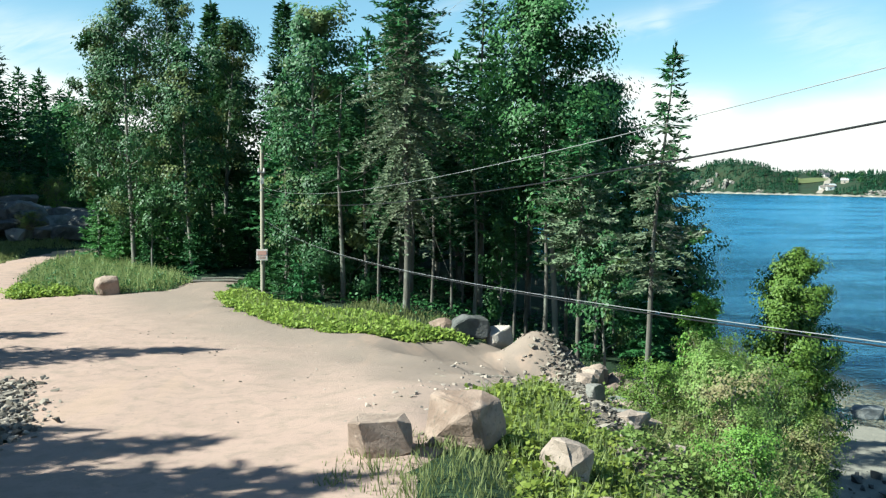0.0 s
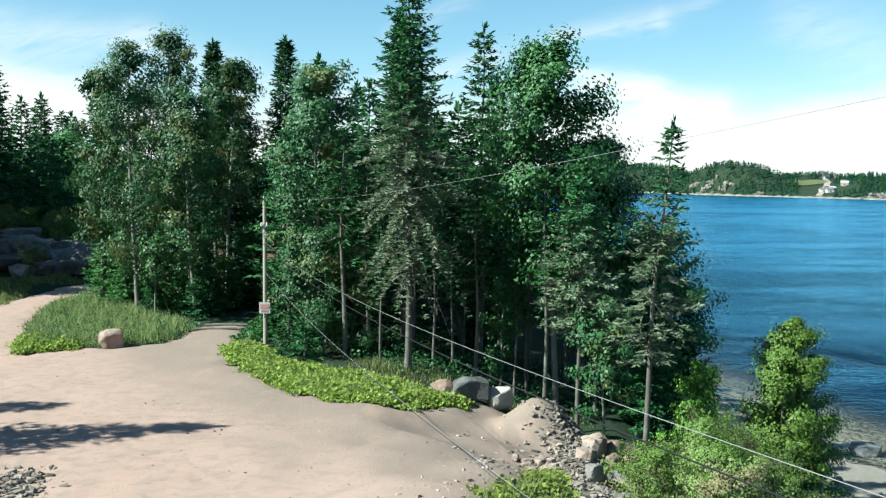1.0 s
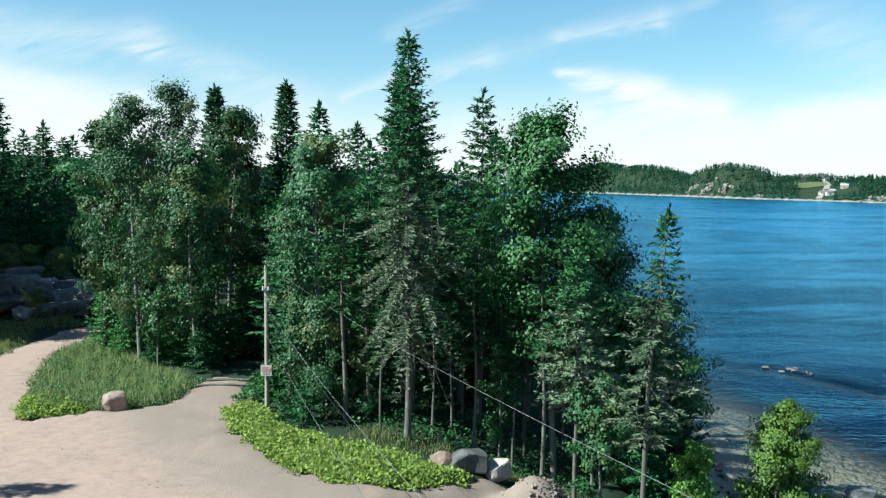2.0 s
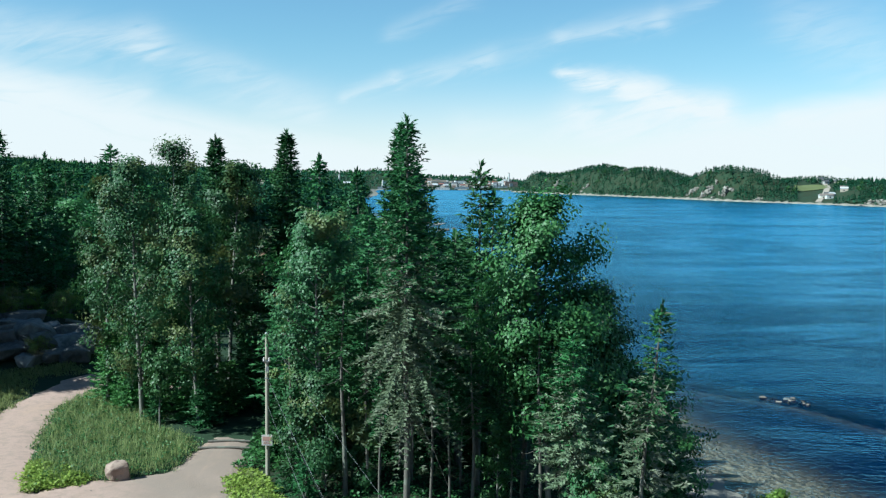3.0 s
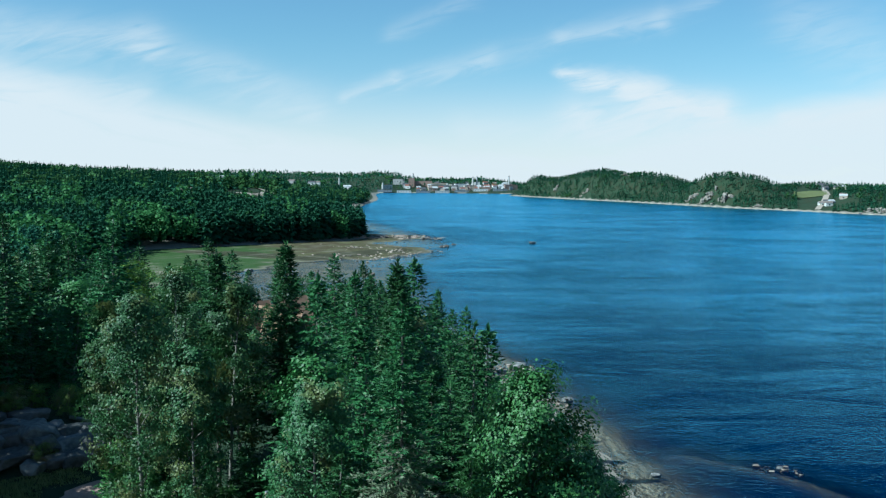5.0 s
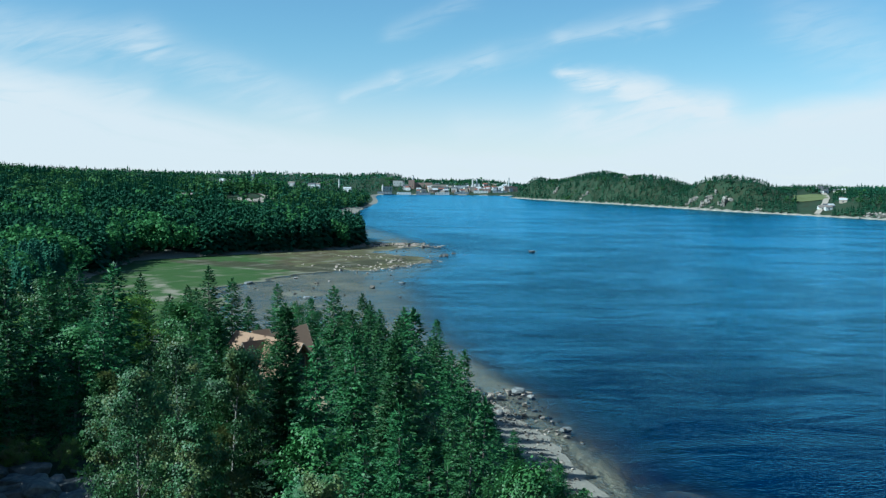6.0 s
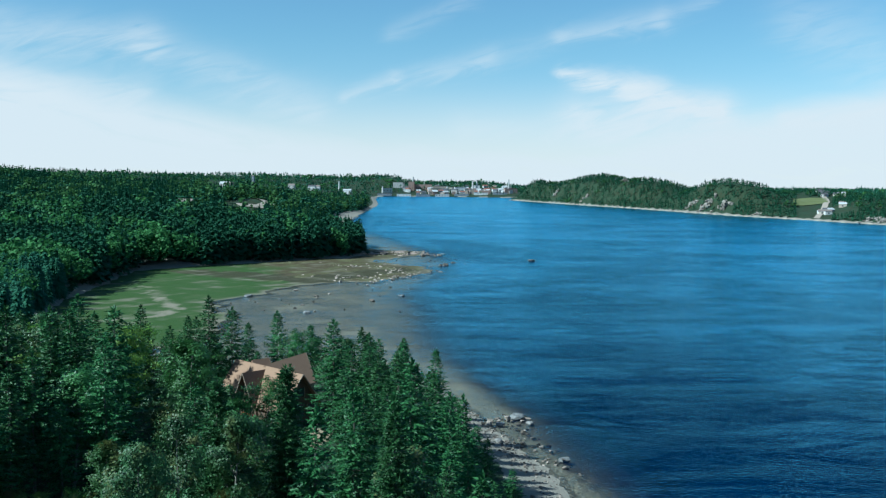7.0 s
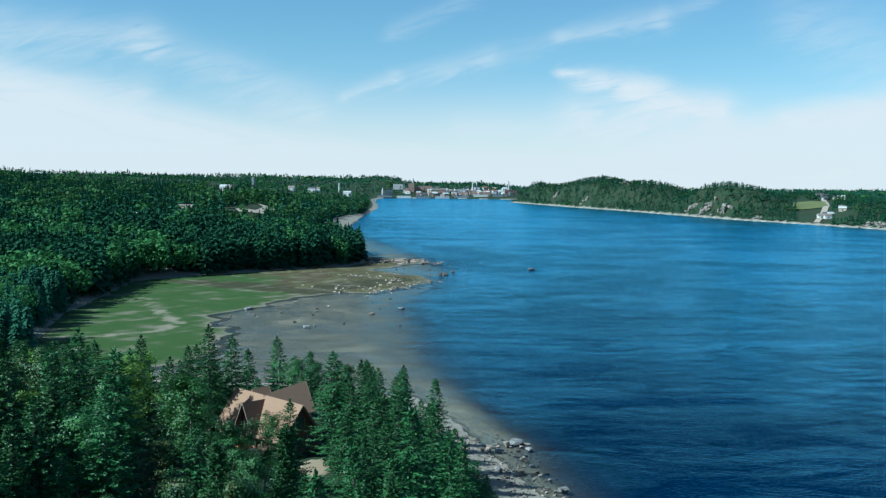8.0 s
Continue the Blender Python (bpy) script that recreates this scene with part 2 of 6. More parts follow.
def marsh_material():
    k = Nodes("salt_marsh")
    a, b, f = k.noise(0.022, 6, 0.6, distort=1.0), k.noise(0.11, 6, 0.65, stretch=(1, 0.55, 1), distort=0.8), k.noise(1.1, 5, 0.7)
    far = k.math("ADD", k.attr("seaward"), k.math("MULTIPLY_ADD", a, 1.2, -0.6))
    c = k.mix(k.span(far, 0.22, 0.55), (0.027, 0.056, 0.011), (0.068, 0.066, 0.028))
    c = k.mix(k.math("MULTIPLY", k.span(b, 0.42, 0.56, 0, 0.95), k.span(far, 0.15, 0.5)), c, (0.051, 0.039, 0.020))
    c = k.mix(k.math("MULTIPLY", k.span(b, 0.44, 0.36, 0, 0.6), k.span(far, 0.1, 0.5, 0.15, 1.0)), c, (0.129, 0.119, 0.071))
    c = k.mix(k.span(k.math("ADD", k.math("MULTIPLY", k.attr("mud"), 0.32), k.noise(0.045, 7, 0.68, stretch=(1, 0.6, 1), distort=1.5)), 0.66, 0.86, 0, 0.85), c, (0.184, 0.160, 0.122))
    c = k.mix(k.span(k.math("ADD", k.attr("peat"), k.math("MULTIPLY_ADD", b, 1.6, -0.8)), 0.26, 0.62, 0, 0.9), c, (0.031, 0.029, 0.014))
    c = k.mix(k.span(f, 0.5, 0.75, 0, 0.5), c, (0.056, 0.078, 0.028))
    c = k.mix(k.attr("low"), c, (0.138, 0.126, 0.092))
    return k.surface(c, 0.9, k.bump(f, 0.5, 0.2), spec=0.15)


def water_material():
    k = Nodes("river_water")
    depth, open_water = k.attr("depth"), k.attr("open_water")
    small, wave, swell = k.noise(3.6, 2, 0.6, stretch=(0.9, 1.0, 1)), k.noise(1.5, 2, 0.55, stretch=(0.85, 1.05, 1), distort=0.5), k.noise(0.16, 3, 0.5, stretch=(0.6, 1.2, 1))
    calm = k.noise(0.011, 8, 0.66, stretch=(0.7, 1.1, 1), distort=1.6)
    gust = k.noise(0.06, 6, 0.65, stretch=(0.6, 1.2, 1), distort=1.2)
    fold = k.noise(0.0085, 6, 0.62, stretch=(0.55, 1.0, 1), distort=2.2)
    thread = k.math("MULTIPLY", k.span(k.math("ABSOLUTE", k.math("SUBTRACT", fold, 0.5)), 0.036, 0.0), k.span(gust, 0.36, 0.60))
    wind = k.math("MULTIPLY", k.span(calm, 0.38, 0.60, 0.6, 1.0), k.span(gust, 0.35, 0.65, 0.7, 1.15))
    h = k.math("MULTIPLY", k.math("ADD", k.math("MULTIPLY", small, 0.16), k.math("ADD", k.math("MULTIPLY", wave, 0.46), k.math("MULTIPLY", swell, 0.30))), wind)
    nrm = k.bump(h, 1.0, 0.50)
    tone = k.mix(k.span(calm, 0.40, 0.60), (0.0001, 0.0066, 0.0270), (0.0001, 0.0047, 0.0200))
    d = k.n.new("ShaderNodeBsdfDiffuse")
    k.put(d.inputs[0], tone)
    clear = k.n.new("ShaderNodeBsdfTransparent")
    clear.inputs[0].default_value = (0.90, 0.90, 0.86, 1)
    body = k.n.new("ShaderNodeMixShader")
    k.put(body.inputs[0], k.math("SUBTRACT", 1.0, k.math("POWER", 2.718, k.math("MULTIPLY", depth, -1.25))))
    k.l.new(clear.outputs[0], body.inputs[1])
    k.l.new(d.outputs[0], body.inputs[2])
    g = k.n.new("ShaderNodeBsdfGlossy")
    g.inputs["Roughness"].default_value = 0.16
    k.put(g.inputs[0], (0.32, 0.74, 1.0))
    k.l.new(nrm, g.inputs["Normal"])
    fr = k.n.new("ShaderNodeFresnel")
    fr.inputs[0].default_value = 1.33
    k.l.new(nrm, fr.inputs["Normal"])
    m = k.n.new("ShaderNodeMixShader")
    steep = k.math("MULTIPLY", k.math("POWER", fr.outputs[0], 3.3), 5.7)
    patch = k.math("ADD", k.math("MULTIPLY", k.span(calm, 0.36, 0.60, 1.25, 0.72), k.span(gust, 0.36, 0.64, 0.62, 1.45)), k.math("MULTIPLY", thread, 1.2))
    patch = k.math("MULTIPLY", patch, k.span(open_water, 0.0, 1.0, 0.66, 1.20))  # the wooded bank keeps the wind off the water under it
    k.put(m.inputs[0], k.math("MINIMUM", k.math("MULTIPLY", steep, k.math("MULTIPLY", patch, k.span(depth, 0.1, 1.8, 0.30, 1.0))), 0.95))
    k.l.new(body.outputs[0], m.inputs[1])
    k.l.new(g.outputs[0], m.inputs[2])
    k.l.new(m.outputs[0], k.out.inputs[0])
    return k.m


def rock_material(name, a, b, lichen=(0.082, 0.082, 0.068)):
    k = Nodes(name)
    f, m, v = k.noise(11, 6, 0.65), k.noise(1.7, 4), k.noise(2.4, 5, 0.6)
    c = k.mix(k.span(m, 0.35, 0.65), a, b)
    c = k.mix(k.span(f, 0.55, 0.72, 0, 0.7), c, lichen)
    c = k.mix(k.span(k.chance(), 0, 1, 0, 0.2), c, (0.272, 0.224, 0.190))
    return k.surface(c, 0.85, k.bump(k.math("ADD", f, v), 0.7, 0.05))


GRANITE = rock_material("pink_granite", (0.165, 0.112, 0.086), (0.275, 0.200, 0.160))
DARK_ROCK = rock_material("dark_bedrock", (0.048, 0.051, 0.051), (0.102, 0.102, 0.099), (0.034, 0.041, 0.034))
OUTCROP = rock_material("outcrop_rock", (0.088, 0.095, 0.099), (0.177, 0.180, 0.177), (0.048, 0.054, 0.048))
WHITE_ROCK = rock_material("whitish_rock", (0.340, 0.292, 0.258), (0.435, 0.381, 0.340), (0.231, 0.197, 0.170))
PALE_ROCK = rock_material("pale_rock", (0.224, 0.167, 0.136), (0.306, 0.235, 0.194), (0.136, 0.109, 0.088))
GREY_ROCK = rock_material("grey_rock", (0.116, 0.112, 0.105), (0.204, 0.194, 0.177))


def plain(name, color, rough=0.7, metal=0.0, wear=0.25, scale=6):
    k = Nodes(name)
    g = k.noise(scale, 5, 0.6)
    dark = tuple(c * (1 - wear) for c in color)
    return k.surface(k.mix(g, dark, color), rough, k.bump(k.noise(scale * 5, 4), 0.2, 0.01), metal)


# ---- the lie of the land ----

NEAR_SHORE = [(40, -400), (26, 0), (20.5, 37), (21, 50), (24, 66), (21.5, 90), (20, 101), (19, 118), (15, 143), (11, 158), (7, 171),
              (2, 192), (-6, 212), (-30, 224), (-60, 227), (-85, 231), (-100, 245), (-110, 268), (-118, 300)]
WEST_SHORE = [(-127, 345), (-131, 400), (-137, 450), (-119, 470), (-81, 506), (-49, 532), (-40, 556), (-46, 600), (-56, 674),
              (-84, 830), (-96, 1040), (-102, 1240), (-107, 1608), (-116, 1774), (-150, 2200), (-163, 2545)]
FAR_SHORE = [(-35, 2600), (157, 2470), (300, 2480), (141, 2171), (220, 1817), (282, 1592), (325, 1393), (358, 1238), (406, 1102),
             (437, 993), (560, 700), (900, 100), (1000, -400)]
RIVER = np.array(NEAR_SHORE + WEST_SHORE + FAR_SHORE, float)
FLATS = np.array([(-120, 262), (-98, 236), (-66, 240), (-60, 270), (-66, 305), (-76, 336), (-65, 359), (-57, 393), (-42, 408), (-28, 405), (-8, 449), (-4, 476),
                  (-28, 505), (-36, 520), (-14, 553), (-12, 588), (-50, 606), (-90, 560), (-160, 500), (-160, 380)], float)
SHELF = np.array([(60, -400), (40, 0), (36, 60), (33, 77), (28.6, 101), (26.4, 125), (25, 143), (20.5, 158), (17, 172), (12, 188), (6, 212), (3, 240), (0, 291), (-7, 371), (6, 440),
                  (8, 500), (2, 560), (-30, 700), (-80, 900), (-110, 1200), (-400, 1200), (-400, -400)], float)
TIP = np.array([(4.5, 38), (4.4, 32), (4.1, 27), (4.5, 23.5)], float)  # a ridge of tipped stone
MUDBANK = np.array([(18, 38), (26, 42), (27, 62), (24.6, 69.5), (20, 76), (17, 60)], float)  # bare mud below the beach
SHOAL = np.array([(29, 119), (34, 114.5), (38, 111), (42, 103), (46, 96)], float)


def line_gap(x, y, pts, closed=True):
    """The distance from each place to a line of points."""
    best = np.full(np.shape(x), 1e9)
    q = list(zip(pts, np.roll(pts, -1, 0))) if closed else list(zip(pts[:-1], pts[1:]))
    for (ax, ay), (bx, by) in q:
        dx, dy = bx - ax, by - ay
        t = np.clip(((x - ax) * dx + (y - ay) * dy) / (dx * dx + dy * dy), 0, 1)
        best = np.minimum(best, (x - ax - t * dx) ** 2 + (y - ay - t * dy) ** 2)
    return np.sqrt(best)


def inside(x, y, pts):
    hit = np.zeros(np.shape(x), bool)
    for (ax, ay), (bx, by) in zip(pts, np.roll(pts, -1, 0)):
        if ay != by:
            hit ^= ((ay > y) != (by > y)) & (x < (bx - ax) * (y - ay) / (by - ay) + ax)
    return hit


def depth_in(x, y, pts):
    """Distance to the outline: positive inside it, negative outside."""
    d = line_gap(x, y, pts)
    return np.where(inside(x, y, pts), d, -d)


def ease(v, a, b):
    t = np.clip((v - a) / (b - a), 0, 1)
    return t * t * (3 - 2 * t)


def lumps(x, y, size, seed=0.0):
    """Smooth unevenness about -1 to 1, of that size in metres."""
    a, b = x / size * 6.28 + seed, y / size * 6.28 + seed * 1.7
    return (np.sin(a + 1.3 * np.sin(0.53 * b)) * np.cos(0.83 * b + 0.9 * np.sin(0.61 * a)) + 0.5 * np.sin(1.9 * a + 0.7 * b + 2) * np.cos(2.1 * b - 0.4 * a)) / 1.4


def hump(x, y, cx, cy, rx, ry, h):
    return h * np.exp(-((x - cx) / rx) ** 2 - ((y - cy) / ry) ** 2)


def land(x, y):
    """Height of the ground, and how far inland it is."""
    x, y = np.asarray(x, float), np.asarray(y, float)
    s = -depth_in(x, y, RIVER) + 0.8 * lumps(x, y, 9, 1)
    bluff = 9.9 - 4.6 * ease(y, 78, 135) - 2.0 * ease(y, 150, 205)
    bluff = np.where(y > 230, 1.5, bluff)
    near = np.clip(s, 0, 6) * 0.15 + 6.9 * ease(s, 5, 14) + 2.1 * ease(s, 15, 24) + hump(x, y, 2.2, 26, 4, 7, 0.8)
    near = np.where(y > 90, np.clip(s, 0, 7) * 0.13 + (bluff - 0.9) * ease(s, 5, 26), near)
    near = near + hump(x, y, 3.3, 38.2, 1.25, 1.25, 1.65) + 0.45 * np.exp(-(line_gap(x, y, TIP, False) / 0.9) ** 2) + hump(x, y, -33, 80, 7, 7, 2.6) + hump(x, y, -75, 120, 40, 50, 5)
    wide = np.clip(s, 0, 12) * 0.16 + 0.062 * np.clip(s - 10, 0, 900) * ease(s, 0, 60)
    west = np.minimum(wide, 44 + 12 * lumps(x, y, 900, 2)) + 3 * lumps(x, y, 160, 3) * ease(s, 20, 90)
    west = west + hump(x, y, -900, 1700, 420, 500, 12) + hump(x, y, -560, 2300, 300, 320, 13) + hump(x, y, -170, 3000, 75, 200, 24)
    west = west + hump(x, y, -165, 870, 45, 60, 19) + hump(x, y, -215, 705, 40, 40, 5) + hump(x, y, -205, 805, 40, 40, 6) + hump(x, y, -325, 1500, 70, 90, 12)
    east = np.clip(s, 0, 6) * 0.3 + 3 * ease(s, 6, 30)
    east = east + ease(s, 2, 50) * (hump(x, y, 300, 1900, 85, 200, 40) + hump(x, y, 350, 1660, 75, 120, 28) + hump(x, y, 172, 2090, 38, 70, 12) + hump(x, y, 205, 2170, 52, 110, 26) + hump(x, y, 245, 2010, 60, 90, 8)
                                    + hump(x, y, 386, 1410, 56, 95, 34) + hump(x, y, 420, 1310, 48, 70, 15) + hump(x, y, 500, 1180, 48, 90, 16)
                                    + hump(x, y, 640, 1150, 90, 120, 18) + hump(x, y, 850, 2050, 500, 260, 14) + hump(x, y, 545, 1500, 105, 170, 21) + 2.5 * lumps(x, y, 130, 4))
    far = ease(y, 225, 300)
    z = np.where(x > 0.02 * y + 110, np.where(y > 400, east, near), near * (1 - far) + west * far)
    z = np.where((y > 2350) & (x > -200), np.minimum(wide, 22 - 18 * ease(x / np.maximum(y, 1), 0.03, 0.10)) + hump(x, y, -170, 3000, 75, 200, 24) + hump(x, y, 260, 3300, 500, 300, 8), z)
    # the river's bed: a shallow shelf, marsh flats just clear of the water, then deep
    shelf = depth_in(x, y, SHELF)
    broad = ease(y, 205, 270)
    bed = -0.15 - 0.60 * ease(y, 182, 142) * ease(y, 72, 125) - 0.42 * ease(-shelf, -5 - 24 * broad, 4 + 6 * broad) - 3.4 * ease(-shelf, -3 - 9 * broad, 18 + 10 * broad)
    bed = np.maximum(bed, -4.4 + 3.95 * np.exp(-(line_gap(x, y, SHOAL, False) / 5.5) ** 2))
    bed = np.where(s > -5, np.maximum(bed, s * 0.06), bed)
    bar = depth_in(x, y, MUDBANK) + 0.8 * lumps(x, y, 7, 5)
    bed = np.where((bar > -5) & (s < 0.5), np.maximum(bed, -0.22 + 0.22 * ease(bar, -5, 0) + 0.12 * ease(bar, 0, 4)), bed)
    return np.where(s > 0, z, bed), s


def place(x, y):
    return float(land(np.array([x]), np.array([y]))[0][0])


def graded(spans):
    """Coordinates with a spacing that changes from stretch to stretch."""
    out = []
    for a, b, step in spans:
        out += list(np.linspace(a, b, max(2, int(round((b - a) / step)) + 1))[:-1])
    return np.array(out + [spans[-1][1]])


def fast_mesh(name, verts, faces, smooth=False, attrs=None):
    """A mesh from arrays; all faces have the same number of corners."""
    me = bpy.data.meshes.new(name)
    verts, faces = np.asarray(verts, np.float32), np.asarray(faces, np.int32)
    me.vertices.add(len(verts))
    me.vertices.foreach_set("co", verts.ravel())
    me.loops.add(faces.size)
    me.loops.foreach_set("vertex_index", faces.ravel())
    me.polygons.add(len(faces))
    me.polygons.foreach_set("loop_start", np.arange(0, faces.size, faces.shape[1], dtype=np.int32))
    me.polygons.foreach_set("use_smooth", np.full(len(faces), smooth))
    for key, values in (attrs or {}).items():
        me.attributes.new(key, "FLOAT", "POINT").data.foreach_set("value", np.asarray(values, np.float32))
    me.update(calc_edges=True)
    return me


def sheet(name, xs, ys, height, material, attrs=None, keep=None):
    gx, gy = np.meshgrid(xs, ys)
    z = height(gx, gy)
    nx, ny = len(xs), len(ys)
    i = (np.arange(ny - 1)[:, None] * nx + np.arange(nx - 1)[None, :]).ravel()
    f = np.stack((i, i + 1, i + nx + 1, i + nx), 1)
    if keep is not None:
        ok = keep(gx, gy).ravel()
        f = f[ok[f].any(1)]
    used, inv = np.unique(f, return_inverse=True)
    v = np.stack((gx, gy, z), -1).reshape(-1, 3)[used]
    a = {k: fn(gx, gy).ravel()[used] for k, fn in (attrs or {}).items()}
    me = fast_mesh(name, v, inv.reshape(-1, 4), True, a)
    me.materials.append(material)
    return new(name, me)


XS = graded([(-3600, -1200, 120), (-1200, -400, 25), (-400, -150, 7), (-150, -45, 2.5), (-45, 30, 0.75), (30, 45, 1.5), (45, 100, 3), (100, 560, 6), (560, 700, 12), (700, 1200, 40), (1200, 3600, 150)])
YS = graded([(-300, -20, 20), (-20, 10, 2), (10, 80, 0.8), (80, 95, 1.5), (95, 230, 2), (230, 620, 5), (620, 1000, 24), (1000, 2300, 13), (2300, 3000, 35), (3000, 4850, 120)])

# the gravel yard and the road that leaves it
YARD = np.array([(-60, -40), (-14, 14), (-9.5, 20.5), (-9.0, 22.6), (-11.2, 28), (-14.5, 33), (-19, 42), (-18.7, 46.2), (-16.8, 47.9), (-15.2, 48.2),
                 (-13.6, 49.4), (-13.2, 52), (-12.8, 56), (-11.2, 56), (-10.4, 52), (-9.7, 48), (-9.5, 44.6), (-6.4, 39.2), (-3.8, 36.9), (-1.8, 37.2),
                 (0.4, 38.8), (1.6, 40.8), (3.2, 40.6), (4.6, 39), (4.0, 36), (3.0, 31), (2.0, 27.8), (1.0, 25.4), (0.4, 23.4),
                 (-0.7, 20), (-0.6, 15.5), (3, 8), (6, -40)], float)
LANE = np.array([(-2, 8), (-5, 22), (-10, 30), (-17, 40), (-22, 50), (-24, 62), (-25, 69)], float)  # where wheels have worn the gravel
ROAD = np.array([(-60, -30), (-30, 20), (-26.5, 40), (-26.8, 57), (-27.0, 61), (-26.7, 65), (-26.4, 69), (-25.4, 71.8), (-18, 71.4), (-17.5, 68.5), (-22.4, 68.4), (-23.5, 66.4), (-23.9, 62),
                 (-22.0, 54), (-20.2, 49.5), (-18.7, 46), (-12, 40), (-10, 20), (-40, -40)], float)


def gravel_edge(x, y):
    return np.maximum(depth_in(x, y, YARD), depth_in(x, y, ROAD)) + 0.35 * lumps(x, y, 2.3, 3) + 0.15 * lumps(x, y, 0.9, 4)


def gravel_height(x, y):
    return land(x, y)[0] - 0.12 + 0.15 * ease(gravel_edge(x, y), -0.6, 0.5) + 0.03 * lumps(x, y, 4.3, 8) + 0.015 * lumps(x, y, 1.3, 9)


def ground_height(x, y):
    z, s = land(x, y)
    return z + 0.12 * lumps(x, y, 3.1) * ease(s, 8, 20) * ease(-gravel_edge(x, y), 0, 3) - 0.14 * ease(gravel_edge(x, y), -0.4, 0.6)


ground = sheet("ground", XS, YS, ground_height, ground_material(),
               {"beach": lambda x, y: 1 - ease(land(x, y)[1] - 20 * ease(y, 640, 700) * ease(y, 1350, 1150) * (x < 0), 5, 9) * (1 - ease(depth_in(x, y, FLATS), -18, -6)), "bed": lambda x, y: ease(-land(x, y)[1], 0, 3) * (1 - ease(depth_in(x, y, MUDBANK), -3, 0)), "tip": lambda x, y: 1 - ease(line_gap(x, y, TIP, False), 1.4, 4.2)})
tagged(ground, "forest floor, bank and sandy beach running down to the river", "ground", kind="structure")

WX = graded([(-1500, -200, 60), (-200, -60, 5), (-60, 70, 2), (70, 300, 10), (300, 1500, 40), (1500, 3600, 300)])
WY = graded([(-300, 0, 30), (0, 240, 2.5), (240, 700, 6), (700, 3000, 50)])
water = sheet("water", WX, WY, lambda x, y: 0 * x, water_material(), {"depth": lambda x, y: np.maximum(0, -land(x, y)[0]), "open_water": lambda x, y: ease(-depth_in(x, y, SHELF), 5, 110)},
              lambda x, y: land(x, y)[1] < 6)
tagged(water, "dark blue wind-rippled river, brown and clear over the shallows", "water", kind="structure")


def marsh_height(x, y):
    d = depth_in(x, y, FLATS) + 4 * lumps(x, y, 37, 5)
    return -0.42 + 0.62 * ease(d, -13, 10) + 0.11 * lumps(x, y, 31, 6) + 0.06 * lumps(x, y, 11, 7) + 0.3 * ease(-land(x, y)[1], 0, -8)


CREEK = np.array([(-112, 385), (-104, 360), (-93, 336), (-84, 316), (-87, 299), (-98, 291), (-113, 284), (-124, 296)], float)  # pale silt along a creek
PEAT = np.array([(-112, 448), (-82, 432), (-52, 408), (-40, 440), (-20, 462)], float)  # dark wet peat

marsh = sheet("marsh", graded([(-170, 10, 1.6)]), graded([(225, 620, 2.2)]), marsh_height, marsh_material(),
              {"mud": lambda x, y: np.exp(-((line_gap(x, y, CREEK, False) + 2.5 * lumps(x, y, 19, 2)) / 4.5) ** 2) + np.exp(-((x + 101) / 9) ** 2 - ((y - 268) / 5) ** 2),
               "peat": lambda x, y: np.exp(-((line_gap(x, y, PEAT, False) + 5 * lumps(x, y, 23, 4)) / 11) ** 2), "low": lambda x, y: 1 - ease(marsh_height(x, y) + 0.07 * lumps(x, y, 21, 9) + 0.05 * lumps(x, y, 8, 2), -0.02, 0.20), "seaward": lambda x, y: ease(x + 0.25 * (y - 300), -75, 25)},
              lambda x, y: depth_in(x, y, FLATS) > -14)
tagged(marsh, "green and brown salt-marsh flats left bare by low water", "marsh", kind="structure")

yard = sheet("gravel_yard", graded([(-45, -20, 0.8), (-20, 8, 0.35)]), graded([(-30, 12, 1.2), (12, 60, 0.4), (60, 75, 0.8)]), gravel_height, GRAVEL, {"worn": lambda x, y: 1 - ease(line_gap(x, y, LANE, False), 0.5, 10.0)}, lambda x, y: gravel_edge(x, y) > -1.5)
tagged(yard, "pinkish gravel yard and dirt road with worn wheel tracks", "gravel yard", kind="structure")

# ---- trees ----


def part(name, me, material, parent, label=""):
    """One mesh object under a thing or under a part."""
    if isinstance(me, bmesh.types.BMesh):
        bm, me = me, bpy.data.meshes.new(name)
        bm.to_mesh(me)
        bm.free()
    if material and not me.materials:
        me.materials.append(material)
    ob = new(name, me)
    ob.parent = parent
    return tagged(ob, label)


def unit(v):
    return v / np.maximum(np.linalg.norm(v, axis=-1, keepdims=True), 1e-9)


def blades(base, along, side, length, width):
    """Pointed leaves or needle sprays: four corners each."""
    a, s = along * length[:, None], side * width[:, None] * 0.5
    v = np.stack((base, base + a * 0.45 + s, base + a, base + a * 0.45 - s), 1).reshape(-1, 3)
    return v, np.arange(len(v)).reshape(-1, 4)


def tube(pts, radii, sides=6):
    pts, radii = np.asarray(pts, float), np.asarray(radii, float)
    d = unit(np.gradient(pts, axis=0))
    ref = np.where(np.abs(d[:, 2:3]) > 0.8, np.array([[1.0, 0, 0]]), np.array([[0, 0, 1.0]]))
    u = unit(np.cross(d, ref))
    w = np.cross(d, u)
    a = np.linspace(0, 2 * np.pi, sides, endpoint=False)
    v = pts[:, None] + radii[:, None, None] * (np.cos(a)[None, :, None] * u[:, None] + np.sin(a)[None, :, None] * w[:, None])
    n = len(pts)
    i = np.arange(n - 1)[:, None] * sides + np.arange(sides)[None]
    j = np.arange(n - 1)[:, None] * sides + (np.arange(sides)[None] + 1) % sides
    return v.reshape(-1, 3), np.stack((i, j, j + sides, i + sides), -1).reshape(-1, 4)


